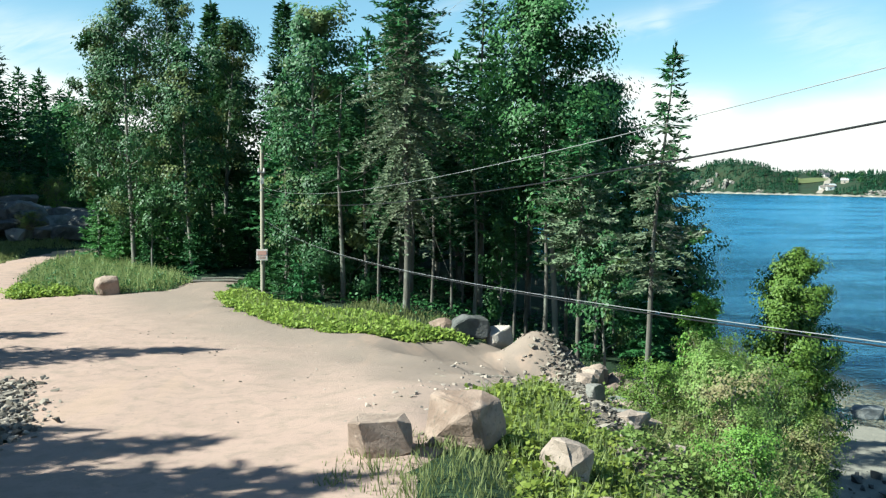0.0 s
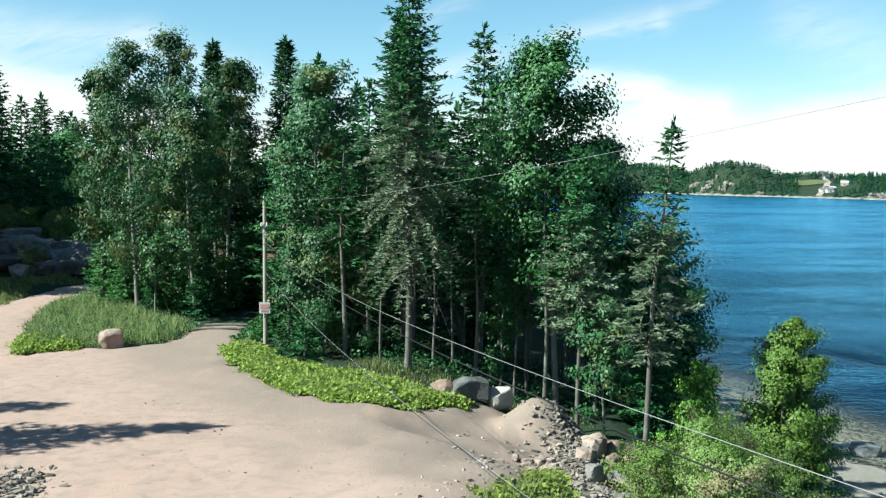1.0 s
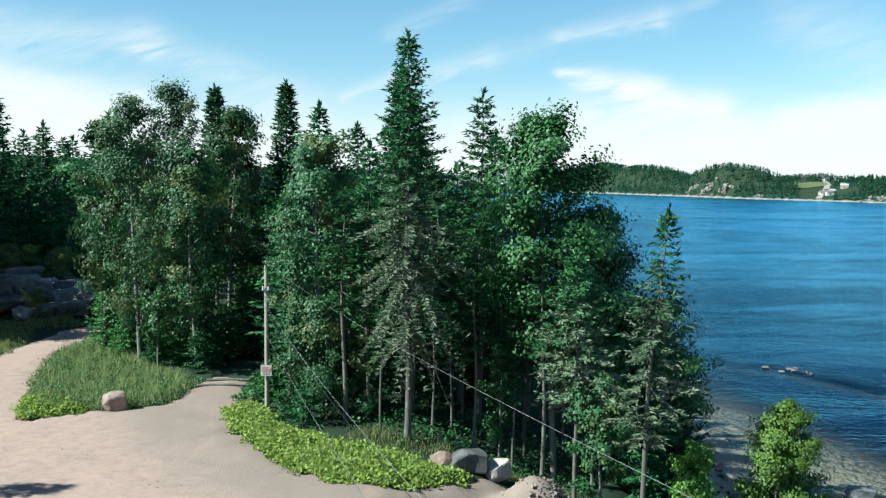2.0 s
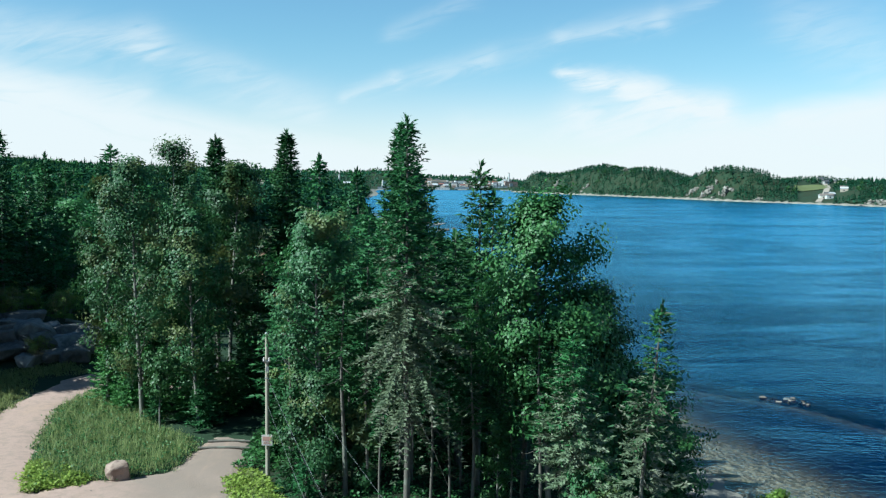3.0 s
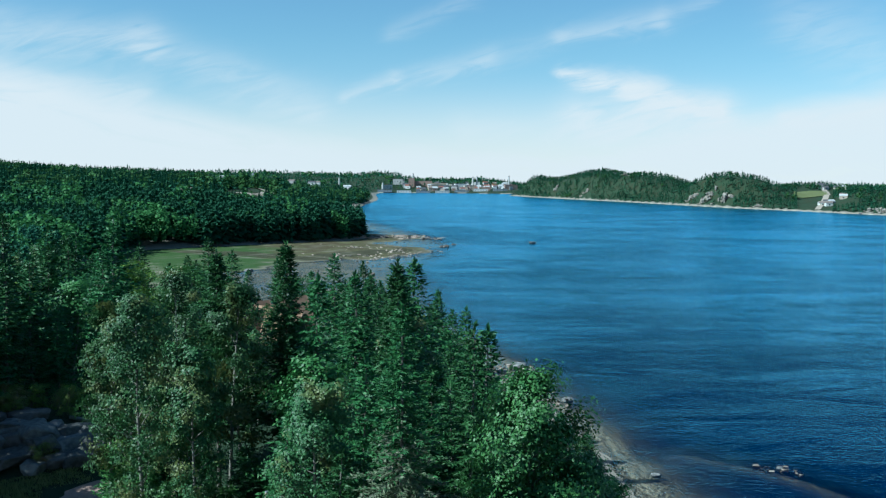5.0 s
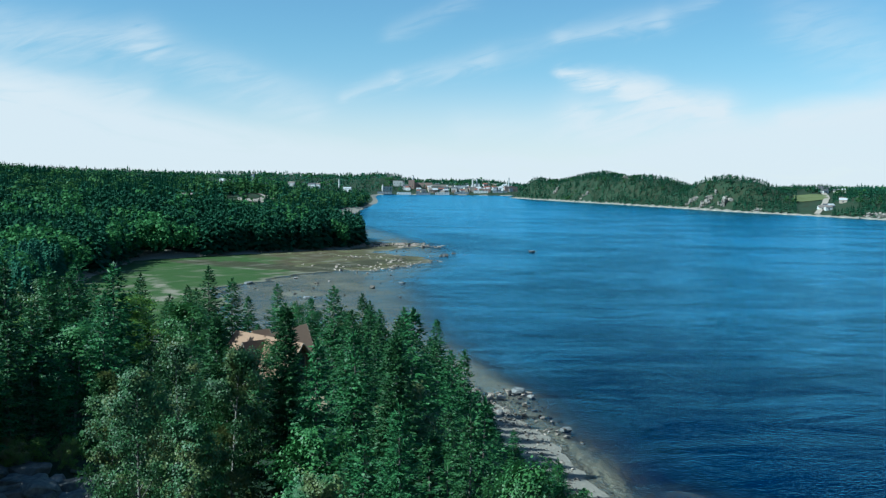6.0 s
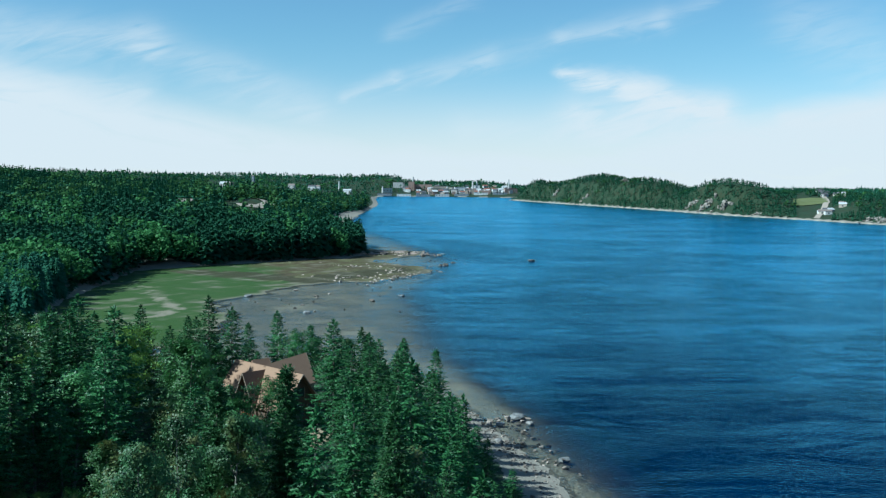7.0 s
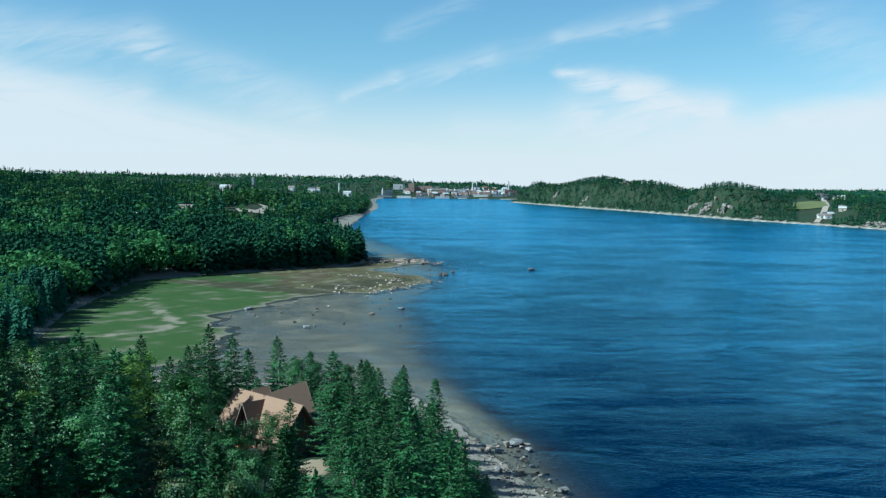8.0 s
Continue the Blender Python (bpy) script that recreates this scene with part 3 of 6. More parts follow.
def joined(pieces):
    vs, fs, k = [], [], 0
    for v, f in pieces:
        vs.append(v)
        fs.append(f + k)
        k += len(v)
    return np.concatenate(vs), np.concatenate(fs)


def spruce_meshes(h, r, seed, clear=0.15, gap=0.29, spray=0.5, ragged=0.25, dead=0.3, thin=1.1, lean=0.0, droop=0.0, twigs=2):
    """Trunk with bare twigs, and a crown of drooping sprays, whorl upon whorl."""
    g = np.random.default_rng(seed)
    zs = np.linspace(-0.4, h, 14)
    bend = lean * (np.clip(zs, 0, h) / h) ** 1.5
    wob = 0.06 * np.sin(zs * 0.7 + seed)
    tp = np.stack((bend + wob, 0.05 * np.cos(zs * 0.6 + seed), zs), 1)
    rad = (0.0075 * h + 0.015) * (1 - np.clip(zs, 0, h) / h) ** 0.85 + 0.012
    rad[0] *= 1.25
    wood = [tube(tp, rad, 8)]
    B, A, S, L, W = [], [], [], [], []
    z = h * clear
    while z < h - 0.25:
        u = (z - h * clear) / (h * (1 - clear))
        prof = (1 - u) ** 0.85 * (0.55 + 0.45 * min(1, u / 0.18))
        n = int(g.integers(4, 7) * thin + 0.5) + (1 if u < 0.6 else 0)
        x0 = np.array([np.interp(z, zs, tp[:, 0]), np.interp(z, zs, tp[:, 1]), z])
        off = g.uniform(0, 6.28)
        for b in range(n):
            az = off + b * 6.28 / n + g.normal(0, 0.25)
            length = max(0.25, r * prof * g.uniform(1 - ragged, 1 + ragged) + 0.15)
            el = radians(32 * u - 14) + g.normal(0, 0.12)
            out = np.array([math.cos(az), math.sin(az), 0])
            m = max(3, int(length / (spray * 0.34)))
            t = np.linspace(0.0, 1, m + 1)
            sag = -0.16 * length * np.sin(t * 2.6) * (1 - 0.6 * u) - droop * max(0.0, 0.5 - u) * length * t * t * g.uniform(0.6, 1.8)
            p = x0 + out[None] * (t * length * math.cos(el))[:, None]
            p[:, 2] += t * length * math.sin(el) + sag
            if (g.random() < dead and u < 0.4) or b == 0:
                wood.append(tube(p[:: max(1, m // 3)], np.linspace(0.022, 0.005, len(p[:: max(1, m // 3)])), 3))
            if g.random() < dead * (1 - u / 0.35) and u < 0.35:
                continue
            q = p[1:][t[1:] > 0.12]
            tt = t[1:][t[1:] > 0.12]
            if not len(q):
                continue
            side = np.array([-out[1], out[0], 0])
            q, tt = np.repeat(q, twigs, 0), np.repeat(tt, twigs)
            k = len(q)
            q = q + g.normal(0, 0.035, (k, 3))
            for sgn in (-1, 1):
                fwd = g.uniform(0.35, 1.1, k)[:, None]
                d = unit(out[None] * fwd + sgn * side[None] * g.uniform(0.45, 1.1, k)[:, None] + np.array([0, 0, -1.0]) * g.uniform(-0.15, 0.6, k)[:, None])
                B.append(q), A.append(d)
                L.append(spray * (1.1 - 0.6 * tt) * g.uniform(0.55, 1.2, k) * min(1, 0.5 + length / r))
                S.append(unit(np.cross(d, g.normal(0, 0.4, (k, 3)) + out[None] * 1.0 + np.array([0, 0, 0.5]))))
                W.append(spray * g.uniform(0.12, 0.24, k) * (1.5 if twigs < 2 else 1.0))
            d = unit(out[None] + g.normal(0, 0.35, (k, 3)) + np.array([0, 0, 0.1]))
            B.append(q), A.append(d), L.append(spray * g.uniform(0.4, 0.9, k))
            S.append(unit(np.cross(d, g.normal(0, 0.6, (k, 3)) + out[None] * 0.5 + np.array([0, 0, 0.9])))), W.append(np.full(k, spray * 0.2))
        z += gap * g.uniform(0.75, 1.25) * (1 - 0.45 * u)
    k = 14
    top = np.tile(tp[-1], (k, 1)) + np.array([0, 0, -1.0]) * g.uniform(0, 0.6, k)[:, None]
    d = unit(g.normal(0, 0.4, (k, 3)) + np.array([0, 0, 1.0]))
    B.append(top), A.append(d), L.append(np.full(k, spray * 0.8)), S.append(unit(np.cross(d, g.normal(0, 1, (k, 3))))), W.append(np.full(k, spray * 0.25))
    crown = blades(*(np.concatenate(c) for c in (B, A, S, L, W)))
    return joined(wood), crown


def leafy_meshes(h, r, seed, clear=0.25, leaves=7000, blade=0.15, full=1.0, limbs=16, lean=0.0, stems=1):
    """Trunk that forks into limbs and twigs, with single leaves round the twigs."""
    g = np.random.default_rng(seed)
    wood, ends = [], []
    for s in range(stems):
        base = np.array([0.0, 0, -0.4]) + (g.normal(0, 0.35, 3) * [1, 1, 0] if stems > 1 else 0)
        zs = np.linspace(0, 1, 12)
        tip = np.array([lean + g.normal(0, 0.05 * h), g.normal(0, 0.04 * h), h * g.uniform(0.84, 0.96) + 0.4])
        tp = base + zs[:, None] * tip + np.stack((0.14 * np.sin(zs * 7 + seed + s), 0.12 * np.cos(zs * 6 + seed), 0 * zs), 1) * zs[:, None]
        rad = (0.0075 * h + 0.01) / stems ** 0.4 * (1 - zs) ** 0.8 + 0.012
        wood.append(tube(tp, rad, 7))
        for i in range(max(5, limbs // stems)):
            u = clear + (1 - clear) * ((i + g.random()) / max(5, limbs // stems)) ** 0.9
            k = min(u, 0.97)
            p0 = np.array([np.interp(k, zs, tp[:, c]) for c in range(3)])
            prof = math.sin(math.pi * min(1, 0.18 + 0.80 * (u - clear) / (1 - clear))) ** 0.7
            length = r * prof * g.uniform(0.6, 1.15) + 0.3
            az = i * 2.4 + g.normal(0, 0.5)
            el = g.uniform(0.35, 1.0)
            d = np.array([math.cos(az) * math.cos(el), math.sin(az) * math.cos(el), math.sin(el)])
            t = np.linspace(0, 1, 6)
            lp = p0 + t[:, None] * d * length + g.normal(0, 0.03 * length, (6, 3)) * t[:, None]
            wood.append(tube(lp, np.linspace(0.3 * np.interp(k, zs, rad) + 0.012, 0.007, 6), 4))
            for j in range(7):
                w = 0.25 + 0.75 * (j + g.random()) / 7
                q0 = np.array([np.interp(w, t, lp[:, c]) for c in range(3)])
                dd = unit(d * 0.6 + g.normal(0, 0.6, 3) + np.array([0, 0, 0.15]))
                q1 = q0 + dd * length * g.uniform(0.22, 0.5)
                if j % 2:
                    wood.append(tube(np.stack((q0, (q0 + q1) / 2 + g.normal(0, 0.04, 3), q1)), np.array([0.014, 0.009, 0.004]), 3))
                ends += [q0 * 0.4 + q1 * 0.6, q1]
    ends = np.array(ends)
    w = g.uniform(0.2, 1.6, len(ends)) ** 2
    pick = g.choice(len(ends), leaves, p=w / w.sum())
    spread = 0.24 * r * full * g.uniform(0.5, 1.3, len(ends))[pick]
    c = ends[pick] + unit(g.normal(0, 1, (leaves, 3))) * (spread * g.random(leaves) ** 0.5)[:, None] * np.array([1, 1, 0.75])
    # leaves lie on the outside of their clump and turn towards the light
    face = unit((c - np.array([0, 0, 0.62 * h])) * np.array([1 / r, 1 / r, 0.8 / h])) + 0.5 * unit(c - ends[pick]) + np.array([0, 0, 0.45]) + g.normal(0, 0.38, (leaves, 3))
    d = unit(np.cross(face, g.normal(0, 1, (leaves, 3))))
    s = unit(np.cross(face, d))
    size = blade * g.uniform(0.7, 1.4, leaves)
    return joined(wood), blades(c, d, s, size * 1.1, size * 0.68)


def tree(kind, meshes, bark, leaf, label, category="tree", grey=0.0):
    """An Empty at the foot with a trunk and a crown; below the share grey of its height the boughs are half dead."""
    root = new(kind)
    (tv, tf), (cv, cf) = meshes
    part("trunk", fast_mesh("trunk", tv, tf, True), bark, root)
    if grey:
        z = cv.reshape(-1, 4, 3)[:, 0, 2]
        low = z + np.random.default_rng(3).normal(0, 1.2, len(z)) < grey * z.max()
        quads = cv.reshape(-1, 4, 3)
        dead = quads[low].reshape(-1, 3)
        part("lower_crown", fast_mesh("lower_crown", dead, np.arange(len(dead)).reshape(-1, 4)), NEEDLES_GREY, root, "grey half-dead lower boughs")
        cv = quads[~low].reshape(-1, 3)
        cf = np.arange(len(cv)).reshape(-1, 4)
    part("crown", fast_mesh("crown", cv, cf), leaf, root)
    return tagged(root, label, category)


def stand(root, x, y, turn=0.0, size=1.0, sink=0.1, wide=1.0):
    root.matrix_basis = Matrix.Translation((x, y, place(x, y) - sink)) @ Matrix.Rotation(turn, 4, "Z") @ Matrix.Diagonal((size * wide, size * wide, size, 1))
    return root


def to_top(x, y, top):
    return top - place(x, y) + 0.1


# the trees at the edge of the yard, each of its own shape
def edge_trees():
    def spruce(x, y, top, r, seed, label, leaf=NEEDLES, kind="spruce_tree", grey=0.0, turn=None, **kw):
        stand(tree(kind, spruce_meshes(to_top(x, y, top), r, seed, **kw), BARK, leaf, label, grey=grey), x, y, seed * 1.3 if turn is None else turn)

    def leafy(x, y, top, r, seed, label, leaf=LEAVES, bark=BARK_PALE, kind="poplar_tree", **kw):
        stand(tree(kind, leafy_meshes(to_top(x, y, top), r, seed, **kw), bark, leaf, label), x, y, seed * 0.9)

    spruce(-1.66, 43.4, 26.9, 2.5, 1, "tall spruce with dark top and grey, half-dead lower boughs", grey=0.62, clear=0.27, spray=0.40, ragged=0.5, dead=0.35, droop=1.6)
    spruce(-2.6, 60.5, 27.4, 2.7, 2, "tall full dark green spruce behind the yard's edge", clear=0.2, spray=0.55)
    spruce(-0.4, 62, 21.0, 2.2, 3, "dark green spruce among the closed stand", clear=0.2, spray=0.55)
    spruce(1.65, 50.2, 25.1, 2.2, 4, "slender open spruce with gaps between its boughs", clear=0.3, gap=0.46, spray=0.5, ragged=0.4, thin=0.9)
    leafy(4.7, 44.4, 24.7, 3.2, 5, "tall full-crowned poplar with bright green leaves", leaves=30000, blade=0.15, clear=0.36, limbs=40, full=1.25)
    leafy(6.6, 46.0, 21.0, 2.8, 25, "poplar with a long crown on the edge of the bank", leaves=22000, blade=0.15, clear=0.2, limbs=36, full=1.25)
    spruce(5.2, 41.2, 18.0, 1.9, 6, "thin spruce with a long bare pale trunk", grey=0.75, clear=0.44, spray=0.42, ragged=0.4)
    spruce(6.95, 36.9, 19.9, 1.45, 7, "sparse leaning spruce with bare lower trunk on the bank", grey=0.7, turn=0.2, clear=0.34, gap=0.40, spray=0.40, ragged=0.5, thin=0.85, lean=0.9)
    leafy(9.4, 47.5, 16.2, 2.5, 8, "dense green tree on the bank above the river", leaves=20000, blade=0.15, clear=0.12, full=1.3, limbs=26)
    spruce(10.4, 46.5, 13.5, 1.9, 26, "low spruce reaching out over the beach", clear=0.08, spray=0.45)
    leafy(12.1, 37.6, 13.3, 1.6, 9, "narrow young poplar with yellow-green leaves by the beach", LEAVES_YELLOW, leaves=44000, blade=0.098, clear=0.03, full=1.1, limbs=56)
    leafy(12.9, 38.4, 12.7, 1.35, 39, "young poplar with green leaves at the top of the beach", LEAVES, leaves=20000, blade=0.098, clear=0.05, full=1.1, limbs=36)
    leafy(8.9, 37.6, 11.2, 0.8, 10, "small birch with yellow-green leaves on the bank", LEAVES_YELLOW, kind="birch_tree", leaves=9000, blade=0.11, clear=0.06, full=1.6, limbs=36)
    leafy(6.1, 40.4, 13.4, 1.2, 11, "small green birch in front of the dark stand", LEAVES_DULL, kind="birch_tree", leaves=5500, blade=0.13, clear=0.2, lean=0.4, full=1.3)
    leafy(2.3, 45.5, 14.4, 0.8, 12, "slender young birch in the shade of the spruces", LEAVES, kind="birch_tree", leaves=3600, blade=0.14, clear=0.25, full=1.4)
    leafy(-5.6, 48.6, 23.4, 2.2, 13, "tall alder with thin dull green and yellowing leaves", LEAVES_DULL, kind="alder_tree", leaves=19000, blade=0.14, clear=0.14, limbs=34, full=1.15)
    leafy(-5.7, 47.2, 15.6, 1.7, 14, "bushy young alder beside the utility pole", LEAVES_DULL, kind="alder_tree", leaves=17000, blade=0.125, clear=0.08, stems=2, full=1.3, limbs=26)
    leafy(-4.4, 47.4, 14.0, 1.4, 27, "young alder in front of the spruces", LEAVES_DULL, kind="alder_tree", leaves=7000, blade=0.15, clear=0.15, full=1.3)
    spruce(-11.3, 73, 27.6, 2.4, 15, "dark pointed spruce rising above the leafy trees", clear=0.2, spray=0.6)
    leafy(-17.9, 59.8, 27.7, 2.6, 16, "tall alder with sparse dull leaves and bare twigs at the top", LEAVES_DULL, kind="alder_tree", leaves=17000, blade=0.14, clear=0.13, limbs=36, full=1.15)
    leafy(-16.0, 62.9, 27.9, 2.6, 17, "tall alder with sparse dull leaves beside the track", LEAVES_DULL, kind="alder_tree", leaves=17000, blade=0.14, clear=0.13, limbs=36, full=1.15)
    leafy(-14.2, 58.5, 23.5, 2.2, 28, "alder with drooping green boughs over the track", LEAVES_DULL, kind="alder_tree", leaves=13000, blade=0.15, clear=0.12, limbs=28, full=1.2)
    leafy(-21.0, 63, 26.0, 2.2, 18, "thin-crowned alder above the dirt road", LEAVES_DULL, kind="alder_tree", leaves=9000, blade=0.18, clear=0.3, limbs=24, full=1.2)
    leafy(-14.4, 67.3, 27.2, 2.4, 19, "tall leafy alder in the stand", LEAVES_DULL, kind="alder_tree", leaves=11000, blade=0.19, clear=0.3, limbs=22, full=1.2)
    leafy(-15.9, 56.5, 15.0, 0.9, 29, "slim alder stem with a few leaves beside the track", LEAVES, kind="alder_tree", leaves=2200, blade=0.15, clear=0.45)
    spruce(-15.9, 71, 27.2, 2.3, 20, "spruce standing among tall alders", clear=0.25, spray=0.6)
    spruce(-20.9, 63.2, 15.6, 1.5, 21, "young bright green spruce at the roadside", NEEDLES_FRESH, clear=0.03, spray=0.4, dead=0.0)
    spruce(-19.2, 61.2, 13.6, 1.2, 22, "young green spruce with a full skirt", NEEDLES_FRESH, clear=0.03, spray=0.38, dead=0.0)
    spruce(-20.2, 65.6, 15.5, 1.4, 30, "young green spruce beside the dirt road", NEEDLES_FRESH, clear=0.03, spray=0.42, dead=0.0)
    spruce(-7.0, 46.4, 12.1, 0.85, 23, "small dark spruce at the foot of the utility pole", clear=0.02, spray=0.34, dead=0.0)
    spruce(-6.2, 45.2, 11.9, 0.9, 24, "small dark spruce among the weeds", clear=0.02, spray=0.34, dead=0.0)


edge_trees()


# the wood behind: a few shapes of each kind, set out again and again
def shapes():
    kinds = {}
    for i in range(5):
        h = 15.0
        kinds["spruce", i] = (spruce_meshes(h, (2.5, 3.0, 2.7, 3.3, 2.3)[i], 40 + i, clear=(0.1, 0.06, 0.2, 0.1, 0.25)[i], gap=0.47, spray=0.66, ragged=0.3, dead=0.2, thin=1.0, twigs=1), BARK, NEEDLES)
    for i in range(4):
        kinds["leafy", i] = (leafy_meshes(14.0, (3.2, 2.8, 3.6, 3.0)[i], 60 + i, clear=0.25, leaves=6000, blade=0.22, limbs=20, full=1.15), BARK_PALE, (LEAVES, LEAVES_DULL, LEAVES, LEAVES_YELLOW)[i])
    for i in range(4, 6):
        kinds["leafy", i] = (leafy_meshes(14.0, 2.6, 60 + i, clear=0.2, leaves=7000, blade=0.19, limbs=22, full=1.15), BARK_PALE, (LEAVES, LEAVES_DULL)[i - 4])
    return kinds


SPRUCE_LABEL = "dark green spruce in the closed stand by the river"
LEAFY_LABEL = "leafy green tree in the closed stand by the river"


def wood():
    kinds = shapes()
    made = {}
    g = random.Random(5)

    def plant(kind, i, x, y, h):
        root = made.get((kind, i))
        base = 15.0 if kind == "spruce" else 14.0
        if root is None:
            (trunk, crown), bark, leaf = kinds[kind, i]
            root = made[kind, i] = tree("spruce_tree" if kind == "spruce" else "poplar_tree", (trunk, crown), bark, leaf, SPRUCE_LABEL if kind == "spruce" else LEAFY_LABEL)
            tagged(root, group="trees of the river wood")
        else:
            root = copy_thing(root, Matrix())
        stand(root, x, y, g.uniform(0, 6.28), h / base, 0.15, g.uniform(1.05, 1.4) * (base / h) ** 0.35)

    # trees whose tops stand out against the water or the sky
    for x, y, top, kind in ((-28.2, 172, 19, 0), (-36.2, 156, 23.2, 0), (-33.5, 160, 21, 1), (-44.2, 147, 23, 0), (-31, 122, 23.7, 9), (-41.6, 107, 22.8, 0),
                            (-14.8, 138.5, 22.1, 3), (-10.75, 137, 21.2, 1), (-5, 121, 20.4, 3), (-7.5, 123, 19.8, 0), (-0.5, 118, 18.5, 2), (1.2, 109, 18.2, 1), (2.5, 102, 19.5, 0),
                            (-34.5, 89.8, 21.5, 2), (-35, 106.9, 27.7, 3), (-32.4, 95.9, 25.9, 1), (-41.7, 106.5, 25.2, 0), (-42.8, 98, 28.8, 3), (-33, 171, 17, 4), (-30.5, 166, 13, 4),
                            (-9, 128, 20, 3), (-3, 127, 17, 1), (-12, 134, 19.5, 2), (-38, 150, 21, 3), (-47, 151, 19.5, 1), (-52, 140, 20, 3), (-33, 128, 20, 9), (-36, 136, 19, 0),
                            (-19, 104, 17, 9), (-13, 96, 17.5, 3), (-8, 90, 18.5, 1), (-4, 84, 19, 3), (1, 80, 20, 0), (-17, 92, 15, 9), (-3, 95, 18, 3), (-7, 107, 19, 1), (-1.5, 104, 18, 3), (-11, 115, 19.5, 3), (-6, 114, 18.5, 1), (3, 57, 20, 4), (-25.2, 122, 16.6, 9), (-22.0, 124, 17.0, 9), (-18.9, 125.5, 18.2, 1), (-28.2, 120, 16.8, 9)):
        h = top - place(x, y)
        if kind == 9:
            plant("leafy", g.choice((0, 2)), x, y, h)
        else:
            plant("spruce", kind, x, y, h)
    # the rest fills the ground between the yard, the road and the shore
    taken = [(o.location.x, o.location.y) for o in scene.objects if o.get("category") == "tree"]
    xs = [g.uniform(-95, 20) for _ in range(9000)]
    ys = [g.uniform(46, 215) for _ in range(9000)]
    z, s = land(np.array(xs), np.array(ys))
    clear = gravel_edge(np.array(xs), np.array(ys))
    count = 0
    for x, y, zz, ss, cc in zip(xs, ys, z, s, clear):
        if ss < 10 + 3 * g.random() or cc > -2.2 or count > 190 or y < 58 and (x < -9 or x > 4.5):
            continue
        if y > 176 and x > -0.41 * y:
            continue  # open shore beyond the house
        if abs(x + 25) < 13 and abs(y - 148) < 15 or abs(x + 16) < 5 and 136 < y < 150:
            continue  # the house and its yard
        if -36 < x < -24 and 70 < y < 80 or y < 75 and -35 < x < -24:
            continue  # the bare rock by the road
        if -13.5 < x < -8.5 and y < 72:
            continue  # the grassy track
        if y < 46.5 and x > -11 or y < 53 and -11 < x < -4:
            continue
        room = 2.8 if y < 75 else 7.0 if -32 < x < -8 and y < 143 else 5.2 if x < -25 else 4.6
        if any((x - a) ** 2 + (y - b) ** 2 < room * room for a, b in taken):
            continue
        if abs(x) > 0.46 * y + 6:
            continue
        taken.append((x, y))
        count += 1
        top = 1.08 - 0.2 * float(ease(np.array(y), 110, 200))
        if -32 < x < -8 and 76 < y < 143:
            top *= 0.74  # lower growth between the road and the house
        if x > 0.5 and y > 53:
            top *= 0.5 if x > 3 else 0.7
        if x < -42 and 84 < y < 160:
            top *= 1.15
        low = max(4.0, 45.5 - 0.158 * (y + 1) - zz) if y > 140 and x < -30 else 99.0  # the wood sinks towards the bay
        if y < 60 and x > -5:
            plant("spruce", g.choice((2, 4)), x, y, g.uniform(11, 15))
        elif g.random() < (0.95 if x > -12 and y > 75 else 0.5 if x > -12 or y > 105 else 0.75 if x < -26 else 0.45):
            plant("spruce", g.randrange(5), x, y, min(low, g.uniform(9, 15) * top))
        else:
            plant("leafy", g.choice((4, 5)) if y < 90 else g.randrange(4), x, y, min(low, g.uniform(9, 13.5) * top))


wood()


# the far woods: too many to count
def far_spruce(g, n, size=1.0):
    """Tiers of drooping boughs round a spire, one metre tall."""
    m = n - 3
    tiers = max(3, min(m // 6, 15))
    k = np.arange(m) % tiers
    z = 0.10 + 0.82 * (k + g.uniform(-0.25, 0.25, m)) / tiers
    az = np.arange(m) * 2.4 + g.normal(0, 0.3, m)
    rad = 0.19 * (1 - z) ** 0.8 + 0.02
    b = np.stack((np.cos(az) * rad * 0.08, np.sin(az) * rad * 0.08, z + 0.05), 1)
    d = unit(np.stack((np.cos(az), np.sin(az), g.uniform(-0.9, -0.2, m)), 1))
    s = unit(np.stack((-np.sin(az), np.cos(az), g.normal(0, 0.25, m)), 1))
    boughs = blades(b, d, s, rad * g.uniform(0.85, 1.3, m), (rad * 0.62 + 0.02) * size ** 0.5)[0]
    a = g.uniform(0, 3.14) + np.arange(3) * 1.05
    spire = blades(np.tile([0, 0, 0.35], (3, 1)), np.tile([0.0, 0, 1.0], (3, 1)), np.stack((np.cos(a), np.sin(a), 0 * a), 1), np.full(3, 0.64), np.full(3, 0.075))[0]
    return np.concatenate((boughs, spire))


